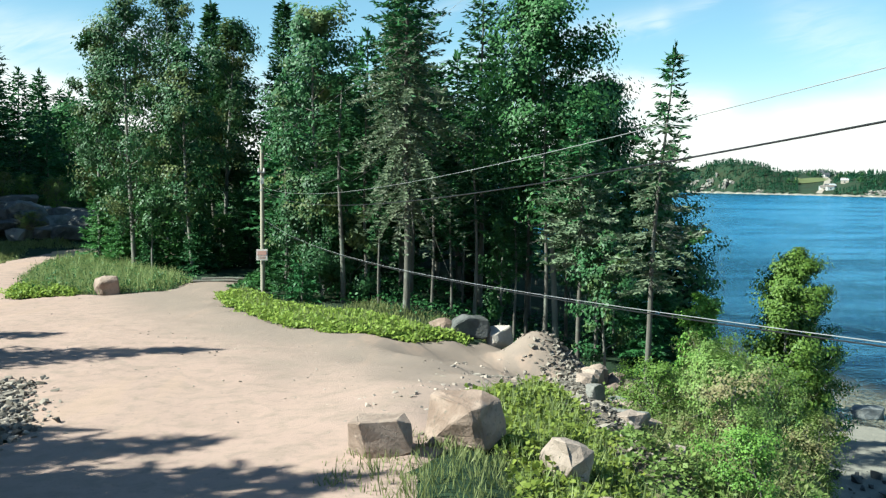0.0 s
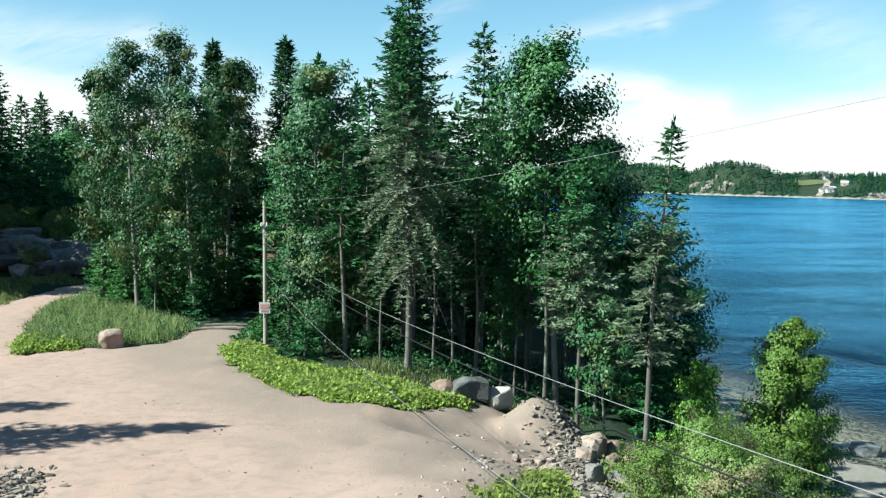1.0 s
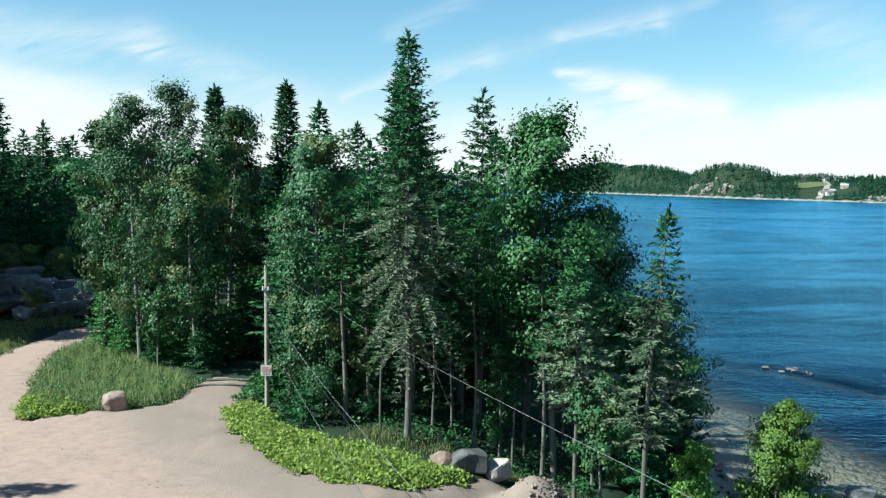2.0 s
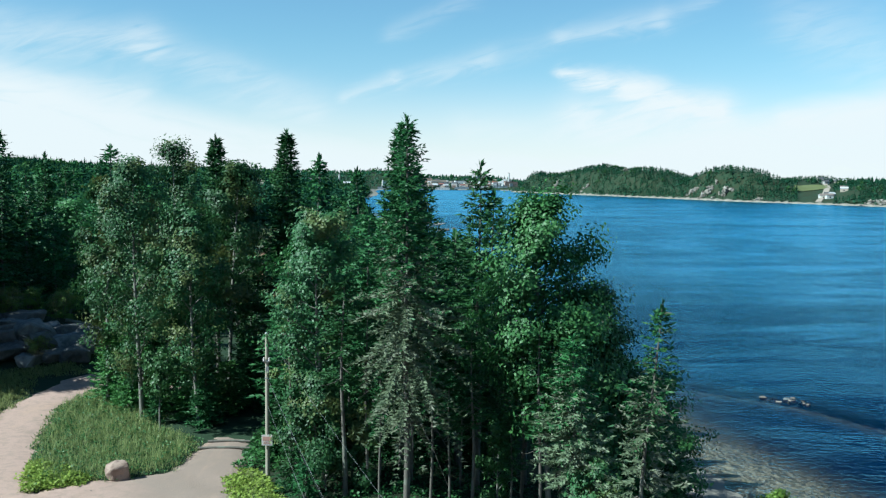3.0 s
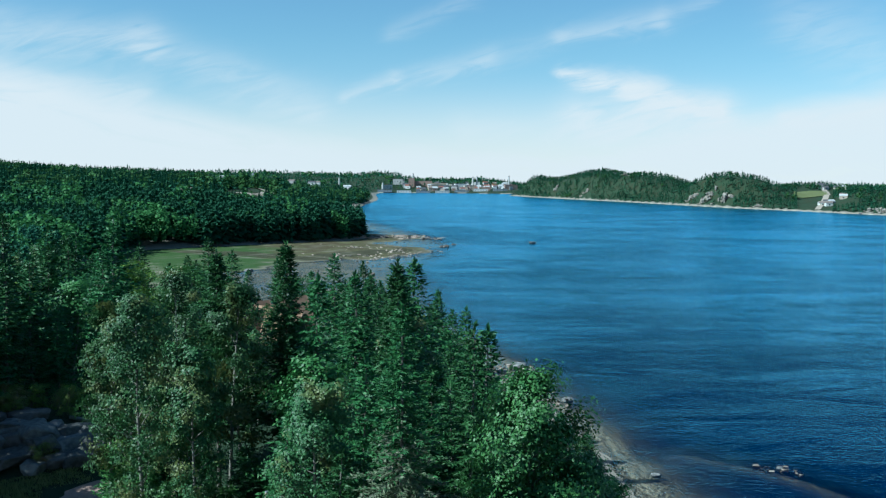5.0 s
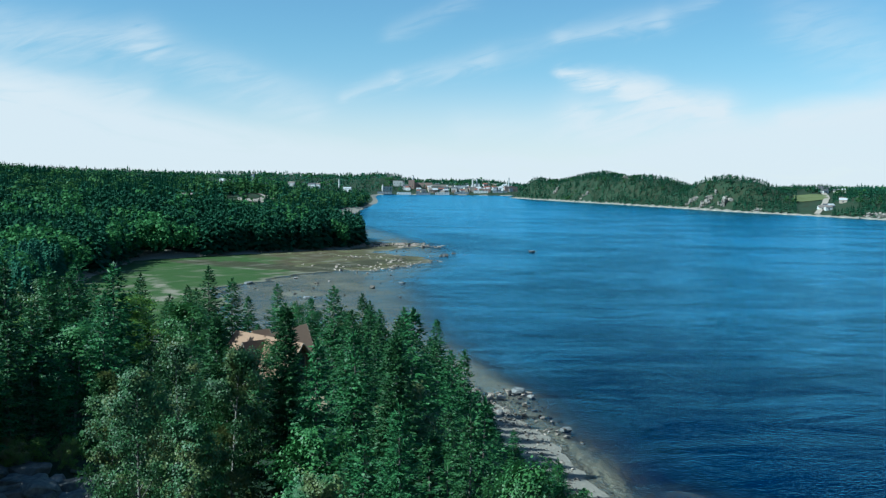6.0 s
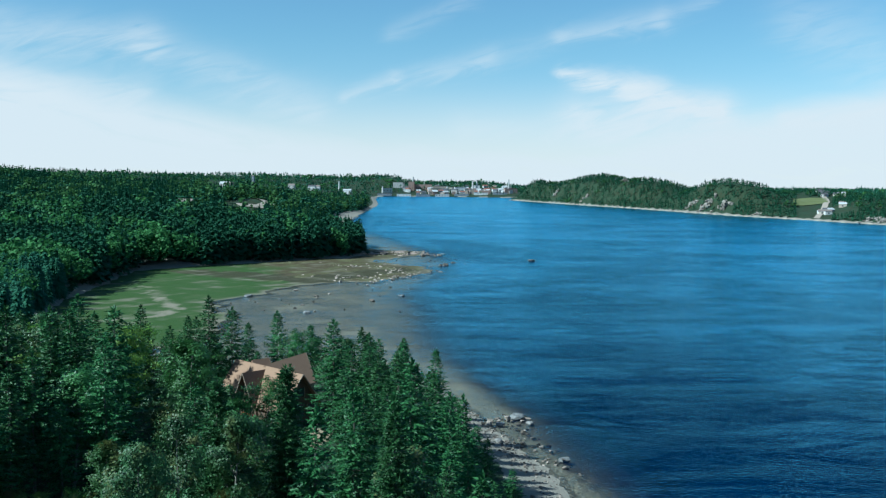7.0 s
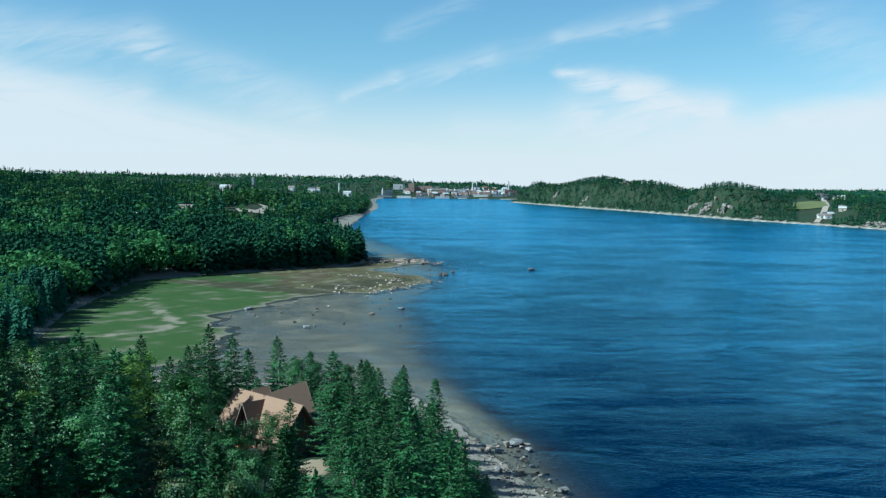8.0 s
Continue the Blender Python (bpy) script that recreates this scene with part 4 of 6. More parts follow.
def far_leafy(g, n, size=1.0):
    """A crown of several rounded clumps, each a shell of small leaf sprays."""
    m = 9
    a = np.arange(m) * 2.4 + g.normal(0, 0.4, m)
    up = np.linspace(0.34, 0.86, m) + g.normal(0, 0.04, m)
    wide = 0.20 * np.sin(np.pi * np.clip((up - 0.18) / 0.84, 0.05, 1)) ** 0.8
    mid = np.stack((np.cos(a) * wide * 0.72, np.sin(a) * wide * 0.72, up), 1)
    r = g.uniform(0.075, 0.125, m)
    k = g.integers(0, m, n)
    way = unit(g.normal(0, 1, (n, 3)) + np.array([0, 0, 0.35]))
    c = mid[k] + way * (r[k] * g.uniform(0.75, 1.1, n))[:, None]
    face = way + g.normal(0, 0.22, (n, 3)) + np.array([0, 0, 0.3])
    d = unit(np.cross(face, g.normal(0, 1, (n, 3))))
    s = unit(np.cross(face, d))
    long = g.uniform(0.7, 1.25, n) * 0.125 * size ** 0.7
    return blades(c - d * 0.04, d, s, long, long * 0.7)[0]


def woods(name, label, x, y, tall, share, cards, seed, size=1.0, broad=1.0):
    g = np.random.default_rng(seed)
    z = land(x, y)[0]
    for kind, maker, leaf, mask in (("spruce", far_spruce, NEEDLES_HAZED, share > 0), ("leafy", far_leafy, LEAVES_FAR, share <= 0)):
        px, py, pz, ph = x[mask], y[mask], z[mask], tall[mask] * (1.0 if kind == "spruce" else 0.9)
        n = len(px)
        if not n:
            continue
        forms = np.stack([maker(g, cards if kind == "spruce" else cards + 14, size) for _ in range(10)])
        v = forms[g.integers(0, 10, n)]
        a = g.uniform(0, 6.28, n)
        ca, sa = np.cos(a)[:, None], np.sin(a)[:, None]
        wide = (ph * g.uniform(0.85, 1.2, n) * broad)[:, None]
        out = np.stack(((v[..., 0] * ca - v[..., 1] * sa) * wide + px[:, None], (v[..., 0] * sa + v[..., 1] * ca) * wide + py[:, None], v[..., 2] * ph[:, None] + pz[:, None] - 0.3), -1).reshape(-1, 3)
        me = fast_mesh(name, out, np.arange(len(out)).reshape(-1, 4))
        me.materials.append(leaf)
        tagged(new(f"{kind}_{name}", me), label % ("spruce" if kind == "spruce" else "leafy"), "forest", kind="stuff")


# distance haze is put into these needles: bluer and paler than near ones
NEEDLES_HAZED = foliage("far_spruce", (0.016, 0.062, 0.040), (0.048, 0.128, 0.068), 0.15, gloss=0.05, flutter=0.25)
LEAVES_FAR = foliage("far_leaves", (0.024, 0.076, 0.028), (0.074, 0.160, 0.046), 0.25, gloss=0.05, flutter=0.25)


def cliff_spots():
    """Where bare rock shows on the headland: how far to the side for each metre ahead, how far inland, and its width and height."""
    out = []
    for u, back, w, h in ((0.112, 26, 26, 12), (0.142, 20, 22, 12), (0.180, 90, 24, 14), (0.247, 18, 24, 12), (0.263, 20, 30, 17), (0.278, 20, 30, 18), (0.312, 12, 16, 6), (0.425, 12, 24, 8), (0.438, 12, 22, 9)):
        y = next((d for d in range(900, 2400, 5) if float(land(np.array([u * d]), np.array([float(d)]))[1][0]) > back), 1500)
        out.append((u * y, float(y), w, h))
    return out


CLIFFS = cliff_spots()


def far_woods():
    g = np.random.default_rng(11)

    glades = ((-160, 835, 22, 66), (-150, 765, 13, 40), (-215, 690, 16, 30), (-205, 790, 20, 30), (-325, 1480, 25, 60), (-350, 1540, 18, 40), (505, 1370, 30, 95), (440, 1150, 24, 60))

    def scatter(n, y0, y1, left, right, test):
        y = np.sqrt(g.uniform(y0 * y0, y1 * y1, n))
        x = g.uniform(left, right, n) * y
        ok = test(x, y, land(x, y)[1])
        for cx, cy, rx, ry in glades:
            ok &= ((x - cx) / rx) ** 2 + ((y - cy) / ry) ** 2 > 1
        for cx, cy, w, h in CLIFFS:
            ok &= (np.abs(x / y * cy - cx) > 0.42 * w) | (y > cy + 0.2 * w) | (y < cy - 90) | (g.random(len(x)) < 0.22)
        return x[ok], y[ok]

    def mixed(x, y):
        return 1.2 * lumps(x, y, 150, 3) + 0.8 * lumps(x, y, 60, 1) + g.normal(0, 0.2, len(x)) + 0.45

    def heights(x, y, lo, hi):
        kind = lumps(x, y, 90, 7) + 0.5 * lumps(x, y, 33, 4)
        return g.uniform(lo, hi, len(x)) * (1 - 0.3 * ease(kind, 0.3, 0.9)) * np.where(g.random(len(x)) < 0.08, 1.25, 1.0)

    # along the marsh and over the low ground west of it
    x, y = scatter(1500, 205, 350, -0.54, -0.05, lambda x, y, s: (s > 2.5 + 2 * g.random(len(s))) & ((x < -0.41 * y) | (y > 300)))
    woods("bay_wood", "dense %s wood round the head of the bay", x, y, heights(x, y, 12, 18), mixed(x, y) - 0.3, 360, 6, 0.24)
    x, y = scatter(6000, 350, 640, -0.46, -0.05, lambda x, y, s: s > 2.5 + 2 * g.random(len(s)))
    woods("edge_wood", "dense %s wood along the edge of the marsh", x, y, heights(x, y, 13, 19), mixed(x, y) + 0.5 * ease(x + 0.27 * y, -10, 40) - 0.2, 84, 1, 0.58, 1.15)
    x, y = scatter(12000, 630, 1500, -0.46, -0.07, lambda x, y, s: s > 5 + 20 * ease(y, 640, 720) * ease(y, 1350, 1150))
    woods("west_wood", "%s forest covering the low western hills", x, y, heights(x, y, 13, 20), mixed(x, y) - 0.05, 24, 2, 1.2, 1.25)
    x, y = scatter(9000, 1500, 3300, -0.46, 0.10, lambda x, y, s: (s > 12) & ((y < 2500) | (s > 90) | (g.random(len(s)) < 0.25)))
    woods("hill_wood", "%s forest on the far western hills and behind the town", x, y, heights(x, y, 8, 11.5), mixed(x, y) + 0.1, 14, 4, 2.2, 1.4)
    x, y = scatter(24000, 950, 2250, 0.06, 0.46, lambda x, y, s: (s > 3) & (s < 330) & ~((x > 0.350 * y) & (x < 0.386 * y) & (y < 1420)))
    woods("headland_wood", "%s forest on the headland across the river", x, y, heights(x, y, 6.5, 9), mixed(x, y) + 0.5, 18, 3, 1.8, 1.5)
    x, y = scatter(3000, 1700, 2600, 0.2, 0.46, lambda x, y, s: s >= 330)
    woods("far_ridge_wood", "%s forest on the ridge behind the headland", x, y, heights(x, y, 10, 15), mixed(x, y) + 0.5, 12, 5, 2.4, 1.5)
    x, y = scatter(5000, 2650, 4500, -0.46, 0.46, lambda x, y, s: s > 60)
    woods("horizon_wood", "%s forest on the hills along the horizon", x, y, heights(x, y, 13, 18), mixed(x, y) + 0.6, 9, 8, 3.0, 2.4)


far_woods()

# ---- stones ----


def hull(w, d, h, seed, points=16, rough=0.05, cuts=1, boxy=0.7):
    """An angular boulder: the hull of a few points, broken up a little."""
    g = np.random.default_rng(seed)
    p = unit(g.normal(0, 1, (points, 3)))
    p = np.sign(p) * np.abs(p) ** boxy * np.array([w / 2, d / 2, h / 2]) * g.uniform(0.8, 1.1, (points, 1))
    bm = bmesh.new()
    for q in p:
        bm.verts.new(q)
    out = bmesh.ops.convex_hull(bm, input=bm.verts)
    bmesh.ops.delete(bm, geom=[v for v in bm.verts if not v.link_faces], context="VERTS")
    if cuts:
        bmesh.ops.bevel(bm, geom=bm.edges[:], offset=0.05 * min(w, d, h), segments=1, affect="EDGES", clamp_overlap=True)
        bmesh.ops.triangulate(bm, faces=bm.faces[:])
        bmesh.ops.subdivide_edges(bm, edges=[e for e in bm.edges if e.calc_length() > 0.22 * max(w, d)], cuts=cuts, use_grid_fill=True)
    for v in bm.verts:
        v.co += v.normal * rough * min(w, h) * noise.noise(v.co * (3.0 / max(w, d)) + Vector((seed, 0, 0))) * 2
    low = min(v.co.z for v in bm.verts)
    for v in bm.verts:
        v.co.z -= low
    bmesh.ops.recalc_face_normals(bm, faces=bm.faces[:])
    return bm


def boulder(name, x, y, w, d, h, seed, material, label, turn=0.0, sink=0.12, group="", z=None, category="boulder", boxy=0.6, rough=0.05, tilt=0.0):
    bm = hull(w, d, h, seed, 26, rough, boxy=boxy)
    me = bpy.data.meshes.new(name)
    bm.to_mesh(me)
    bm.free()
    me.materials.append(material)
    ob = new(name, me)
    ob.matrix_basis = pose(x, y, (place(x, y) if z is None else z) - sink * h, tilt, 0, turn)
    return tagged(ob, label, category, group)


def yard_stones():
    boulder("boulder", -1.35, 20.6, 1.2, 0.95, 0.80, 131, GRANITE, "blocky reddish granite boulder at the yard's edge", 10, 0.08, boxy=0.35)
    boulder("boulder", 0.22, 21.4, 1.5, 1.0, 1.0, 142, GRANITE, "large pink granite boulder with a flat shaded face", -22, 0.0, boxy=0.28, tilt=10)
    boulder("boulder", 2.15, 20.4, 0.95, 0.8, 1.0, 103, PALE_ROCK, "pale pink boulder among weeds on the bank", 25, 0.15)
    boulder("boulder", 2.75, 19.2, 0.8, 0.7, 0.6, 104, PALE_ROCK, "pale half-buried boulder in the grass", 40, 0.2)
    boulder("boulder", -15.6, 48.3, 1.25, 1.0, 1.0, 105, GRANITE, "angular brownish boulder in the grass beside the road", 0, 0.12)
    boulder("boulder", 0.9, 41.2, 1.7, 1.2, 0.95, 106, DARK_ROCK, "big dark flat-topped boulder at the edge of the stand", 15, 0.1)
    boulder("boulder", -0.2, 41.4, 1.2, 0.9, 0.6, 107, GRANITE, "low brown boulder half covered by weeds", -20, 0.2)
    boulder("boulder", 2.05, 41.5, 1.25, 1.0, 0.95, 108, WHITE_ROCK, "bright whitish boulder standing on the gravel", 30, 0.08)
    for i, (x, y, w, h) in enumerate(((5.2, 36.9, 1.0, 0.9), (6.0, 37.2, 0.8, 0.8), (5.7, 36.0, 0.7, 0.5), (6.4, 36.2, 0.6, 0.5))):
        boulder("boulder", x, y, w, w * 0.8, h, 110 + i, GRANITE, "rusty brown boulder at the foot of the trees", i * 50, 0.15, "boulders on the bank")
    g = random.Random(6)
    for i in range(20):
        y = 24 + 12 * i / 19
        x, w = 4.75 + 0.02 * (36 - y) + g.uniform(-0.5, 0.7), g.uniform(0.4, 0.95)
        boulder("rock", x, y + g.uniform(-0.3, 0.3), w, w * g.uniform(0.6, 0.9), w * g.uniform(0.5, 0.9), 170 + i, (GREY_ROCK, PALE_ROCK, OUTCROP)[i % 3], "broken grey rock tipped down the bank", g.uniform(0, 180), 0.15,
                "tipped rocks on the bank", category="rock", boxy=0.45)
    g = random.Random(3)
    for i in range(16):
        x, y = 2.3 + g.uniform(-0.2, 1.2), 32.6 + g.uniform(-0.6, 0.9)
        boulder("stone", x, y, g.uniform(0.25, 0.5), g.uniform(0.2, 0.35), g.uniform(0.16, 0.3), 120 + i, PALE_ROCK, "pale rounded stone in a heap by the gravel's edge",
                g.uniform(0, 180), 0.1, "heaped pale stones", category="stone")
    # the rock face beyond the road; slabs alternate shade-dark and sunlit-pale colours
    for i in range(30):
        x, y = g.uniform(-38, -26), g.uniform(71.5, 79.5)
        if x > -28 and y < 73.5:
            continue
        w = g.uniform(1.8, 4.4)
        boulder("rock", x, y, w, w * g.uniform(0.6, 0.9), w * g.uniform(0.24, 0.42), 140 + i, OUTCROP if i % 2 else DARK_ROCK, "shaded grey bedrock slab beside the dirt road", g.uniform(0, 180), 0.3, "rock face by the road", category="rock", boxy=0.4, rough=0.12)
    # a fallen trunk across the top of the rock
    lv, lf = tube(np.array([(-30.2, 80.8, 13.0), (-28.4, 80.6, 12.7), (-26.6, 80.4, 12.3), (-24.9, 80.3, 11.7)]), np.array([0.17, 0.15, 0.12, 0.09]), 8)
    me = fast_mesh("fallen_log", lv, lf, True)
    me.materials.append(BARK_PALE)
    tagged(new("fallen_log", me), "pale barkless fallen trunk lying over the rock", "log")
    # rails across the mouth of the grassy track
    for i, (x0, x1, y, up) in enumerate(((-13.1, -9.9, 53.6, 0.05), (-12.9, -10.2, 55.0, 0.04))):
        zz = place((x0 + x1) / 2, y) + up
        lv, lf = tube(np.array([(x0, y, zz), ((x0 + x1) / 2, y + 0.05, zz + 0.04), (x1, y - 0.05, zz + 0.02)]), np.array([0.08, 0.07, 0.06]), 8)
        me = fast_mesh("log", lv, lf, True)
        me.materials.append(BARK)
        tagged(new("log", me), "weathered grey log lying across the track", "log", "logs across the track")


yard_stones()


def gravel_stuff(name, label, spots, n, size, seed, material, spread=1.0, least=-99.0):
    """Loose stones, too many to count, round a line of spots."""
    g = np.random.default_rng(seed)
    forms = []
    for i in range(6):
        bm = hull(1, 0.8, 0.65, seed + i, 9, 0.0, 0)
        bmesh.ops.triangulate(bm, faces=bm.faces[:])
        forms.append((np.array([v.co[:] for v in bm.verts]), np.array([[v.index for v in f.verts] for f in bm.faces])))
        bm.free()
    spots = np.array(spots, float)
    seg = g.integers(0, len(spots) - 1, n)
    t = g.random(n)[:, None]
    p = spots[seg] * (1 - t) + spots[seg + 1] * t
    xy = p[:, :2] + g.normal(0, 1, (n, 2)) * p[:, 2:3] * spread
    z = np.maximum(land(xy[:, 0], xy[:, 1])[0], least)
    sizes = size * np.minimum(g.lognormal(0, 0.5, n), 2.4)
    pieces = []
    for i in range(n):
        v, f = forms[i % 6]
        a = g.uniform(0, 6.28)
        r = np.array([[math.cos(a), -math.sin(a), 0], [math.sin(a), math.cos(a), 0], [0, 0, 1]])
        pieces.append(((v @ r.T) * sizes[i] * g.uniform(0.75, 1.25, 3) + np.array([xy[i, 0], xy[i, 1], z[i] - 0.1 * sizes[i]]), f))
    v, f = joined(pieces)
    me = fast_mesh(name, v, f)
    me.materials.append(material)
    return tagged(new(name, me), label, "stones", kind="stuff")


def rubble_material(name, a, b):
    k = Nodes(name)
    return k.surface(k.mix(k.island(), a, b), 0.9, k.bump(k.noise(20, 4), 0.5, 0.02))


RUBBLE = rubble_material("rubble", (0.058, 0.050, 0.042), (0.272, 0.228, 0.190))
# darker than rubble: wet stone, and tree shade put into the beach boulders
DARK_RUBBLE = rubble_material("wet_shaded_rubble", (0.034, 0.034, 0.034), (0.136, 0.129, 0.119))
PINK_RUBBLE = rubble_material("pink_rubble", (0.204, 0.163, 0.136), (0.354, 0.292, 0.245))
gravel_stuff("rubble", "broken grey stone tipped down the river bank", [(4.9, 38.5, 0.3), (4.7, 36.6, 0.5), (4.5, 32, 0.8), (4.3, 27, 1.1), (4.7, 23.4, 1.2)], 4600, 0.13, 5, RUBBLE, 1.5)
gravel_stuff("crushed_stone", "heap of crushed grey stone at the yard's edge", [(-11.6, 28, 0.4), (-10.6, 25, 0.5), (-9.3, 22.4, 0.4)], 1400, 0.13, 6, RUBBLE)
gravel_stuff("loose_stones", "loose stones scattered over the gravel", [(3.2, 40.5, 0.6), (2.2, 37, 0.8), (1.6, 32, 0.8), (0.6, 26.5, 0.6), (-1.5, 24, 1.0)], 260, 0.10, 7, PINK_RUBBLE)
gravel_stuff("yard_pebbles", "small pebbles on the gravel yard", [(-12, 40, 3.5), (-6, 34, 4), (-3, 27, 3)], 900, 0.05, 8, RUBBLE)
gravel_stuff("beach_stones", "grey stones on the river beach", [(15, 30, 2), (16.5, 48, 1.6), (17.5, 64, 1.4), (16.5, 90, 1.3), (15.5, 118, 1.4), (13, 143, 1.6), (9, 160, 1.6), (4, 178, 1.4)], 1500, 0.28, 9, RUBBLE)
gravel_stuff("beach_boulders", "wet boulders covering the upper beach, coloured darker for the tree shade", [(15.5, 42, 1.6), (17.5, 48, 2.0), (19.5, 55, 2.2), (20.5, 62, 2.0), (20, 70, 1.8)], 240, 0.36, 14, DARK_RUBBLE)
gravel_stuff("shore_boulders", "boulders lying in the shallows", [(20, 140, 1.4), (14, 160, 1.6), (15, 172, 2.2), (10, 176, 2.4)], 90, 0.7, 10, RUBBLE)
gravel_stuff("shoal_stones", "stones breaking the water on a shoal", [(36.4, 112.6, 0.9), (38.4, 112.3, 1.0), (40, 110.8, 0.8)], 60, 0.36, 11, RUBBLE, 1.0, -0.22)
gravel_stuff("point_boulders", "dark boulders strung out from the low point", [(-40, 555, 6), (-12, 570, 7), (6, 560, 7), (20, 580, 9), (5, 487, 7), (22, 500, 8)], 420, 1.3, 12, RUBBLE)
gravel_stuff("marsh_boulders", "boulders scattered over the marsh and mud flats", [(-70, 350, 9), (-45, 320, 14), (-20, 380, 14), (-35, 405, 8), (-10, 450, 8)], 80, 0.9, 13, RUBBLE)


gravel_stuff("flat_stones", "pale stones scattered over the outer marsh flats", [(-52, 425, 9), (-30, 415, 7), (-20, 430, 8), (-12, 455, 6), (-25, 470, 7), (-50, 490, 6)], 380, 0.75, 15, PINK_RUBBLE)
gravel_stuff("reef_stones", "dark stones awash off the low point", [(-4, 455, 5), (8, 470, 5), (22, 480, 7), (-6, 520, 8), (26, 540, 10), (8, 400, 9)], 150, 1.1, 16, DARK_RUBBLE)


def point_ledges():
    """Low pink ledges that run out from the wooded point."""
    g = random.Random(41)
    for i in range(22):
        t = i / 21
        x, y = -50 + 42 * t + g.gauss(0, 2.5), 566 + 6 * t + g.gauss(0, 13) * (1 - 0.6 * t)
        w = g.uniform(4.5, 10) * (1 - 0.4 * t)
        boulder("ledge", x, y, w, w * g.uniform(0.5, 0.8), g.uniform(0.7, 1.3), 400 + i, PALE_ROCK, "low pink granite ledge on the point", g.uniform(-25, 25), 0.25, "granite ledges on the point",
                max(-0.25, place(x, y)), "rock", boxy=0.4)


point_ledges()


def shore_rocks():
    for i, (x, y, w, h) in enumerate(((27.6, 66.8, 2.3, 1.0), (18.6, 147.1, 2.0, 0.9), (13.5, 174.0, 3.4, 1.4), (15.4, 170.0, 1.8, 0.8), (10.2, 168.6, 1.8, 0.9), (23.8, 109.6, 1.4, 0.6),
                                      (38.4, 112.3, 1.1, 0.6), (-42, 311.7, 3.2, 1.2), (-14.5, 360.5, 2.6, 1.0), (-68.4, 354.7, 3.4, 1.2), (46.3, 521, 3.6, 1.6), (9.4, 157, 1.6, 0.8))):
        boulder("rock", x, y, w, w * 0.75, h, 200 + i, OUTCROP, "weathered rock standing out of the shallow water", i * 40, 0.2, "rocks along the shore",
                max(-0.2, place(x, y)), "rock")


shore_rocks()

# ---- low plants ----


def leaf_bed(name, label, outline, n, height, blade, material, seed, upright=0.3, narrow=0.85, category="weeds"):
    """Single leaves over a patch of ground."""
    g = np.random.default_rng(seed)
    outline = np.array(outline, float)
    lo, hi = outline.min(0), outline.max(0)
    x, y = g.uniform(lo[0], hi[0], n * 4), g.uniform(lo[1], hi[1], n * 4)
    d = depth_in(x, y, outline) + 0.35 * lumps(x, y, 1.7, seed)
    ok = d > 0.8 * g.random(len(x)) ** 2 - 0.15
    x, y, d = x[ok][:n], y[ok][:n], d[ok][:n]
    z = land(x, y)[0]
    n = len(x)
    tall = height * (0.45 + 0.55 * ease(d, 0, 0.8)) * (0.72 + 0.4 * lumps(x, y, 1.3, seed + 1) + 0.2 * lumps(x, y, 3.1, seed + 2))
    if upright > 0.8:
        b = np.stack((x, y, z - 0.05), 1)
        a = unit(np.stack((g.normal(0, 0.32, n), g.normal(0, 0.32, n), np.ones(n)), 1))
        length = tall * g.uniform(0.6, 1.3, n)
    else:
        b = np.stack((x, y, z + tall * g.random(n) ** 0.6), 1)
        a = unit(g.normal(0, 1, (n, 3)) * [1, 1, 0.45] + [0, 0, upright])
        length = blade * g.uniform(0.6, 1.4, n)
    s = unit(np.cross(a, g.normal(0, 0.5, (n, 3)) + [0, 0, 1.0] if upright <= 0.8 else g.normal(0, 1, (n, 3))))
    v, f = blades(b, a, s, length, length * narrow if upright <= 0.8 else np.full(n, blade))
    me = fast_mesh(name, v, f)
    me.materials.append(material)
    return tagged(new(name, me), label, category, kind="stuff")


STRIP = [(-10.6, 48.4), (-9.0, 43.8), (-6.2, 38.8), (-3.8, 36.7), (-1.8, 37.0), (0.4, 38.6), (1.0, 40.2), (-1.4, 41.6), (-4.4, 42.6), (-7.0, 45.0), (-8.6, 48.6), (-9.8, 50)]
leaf_bed("coltsfoot_bed", "bright yellow-green broad-leaved weeds edging the gravel", STRIP, 17000, 0.23, 0.14, WEEDS, 31)
leaf_bed("strip_grass", "grass among the weeds at the gravel's edge", STRIP, 2500, 0.55, 0.03, GRASS, 32, 0.9, category="grass")
ISLAND = [(-18.8, 46.4), (-20.2, 49.2), (-22.0, 54), (-23.9, 61.5), (-23.5, 66.5), (-18, 66), (-16.5, 58), (-13.4, 55), (-13.0, 52), (-13.4, 49.6), (-15.2, 48.0), (-17, 47.7)]
leaf_bed("island_grass", "tall pale green grass between road and yard", ISLAND, 13000, 0.85, 0.03, GRASS, 33, 0.9, category="grass")
leaf_bed("island_herbs", "leafy herbs mixed into the tall grass", ISLAND, 14000, 0.55, 0.10, LEAVES, 45)
leaf_bed("island_weeds", "broad-leaved weeds along the grass island's rim", [(-19.2, 45.8), (-20.4, 49), (-20.8, 51), (-18.2, 49.6), (-16.8, 48.2), (-17, 47.0)], 4600, 0.42, 0.14, WEEDS, 34)
BANK = [(0.4, 25.6), (1.9, 27.6), (2.9, 30.6), (3.3, 31.5), (3.2, 26), (4, 21), (7, 15), (3, 12), (1.4, 17), (0.9, 21.5)]
leaf_bed("bank_weeds", "yellow-green weeds spilling down the bank", BANK, 12000, 0.5, 0.13, WEEDS, 35)
leaf_bed("bank_grass", "tall dry grass on the bank below the boulders", BANK, 5500, 0.75, 0.03, GRASS, 36, 0.9, category="grass")
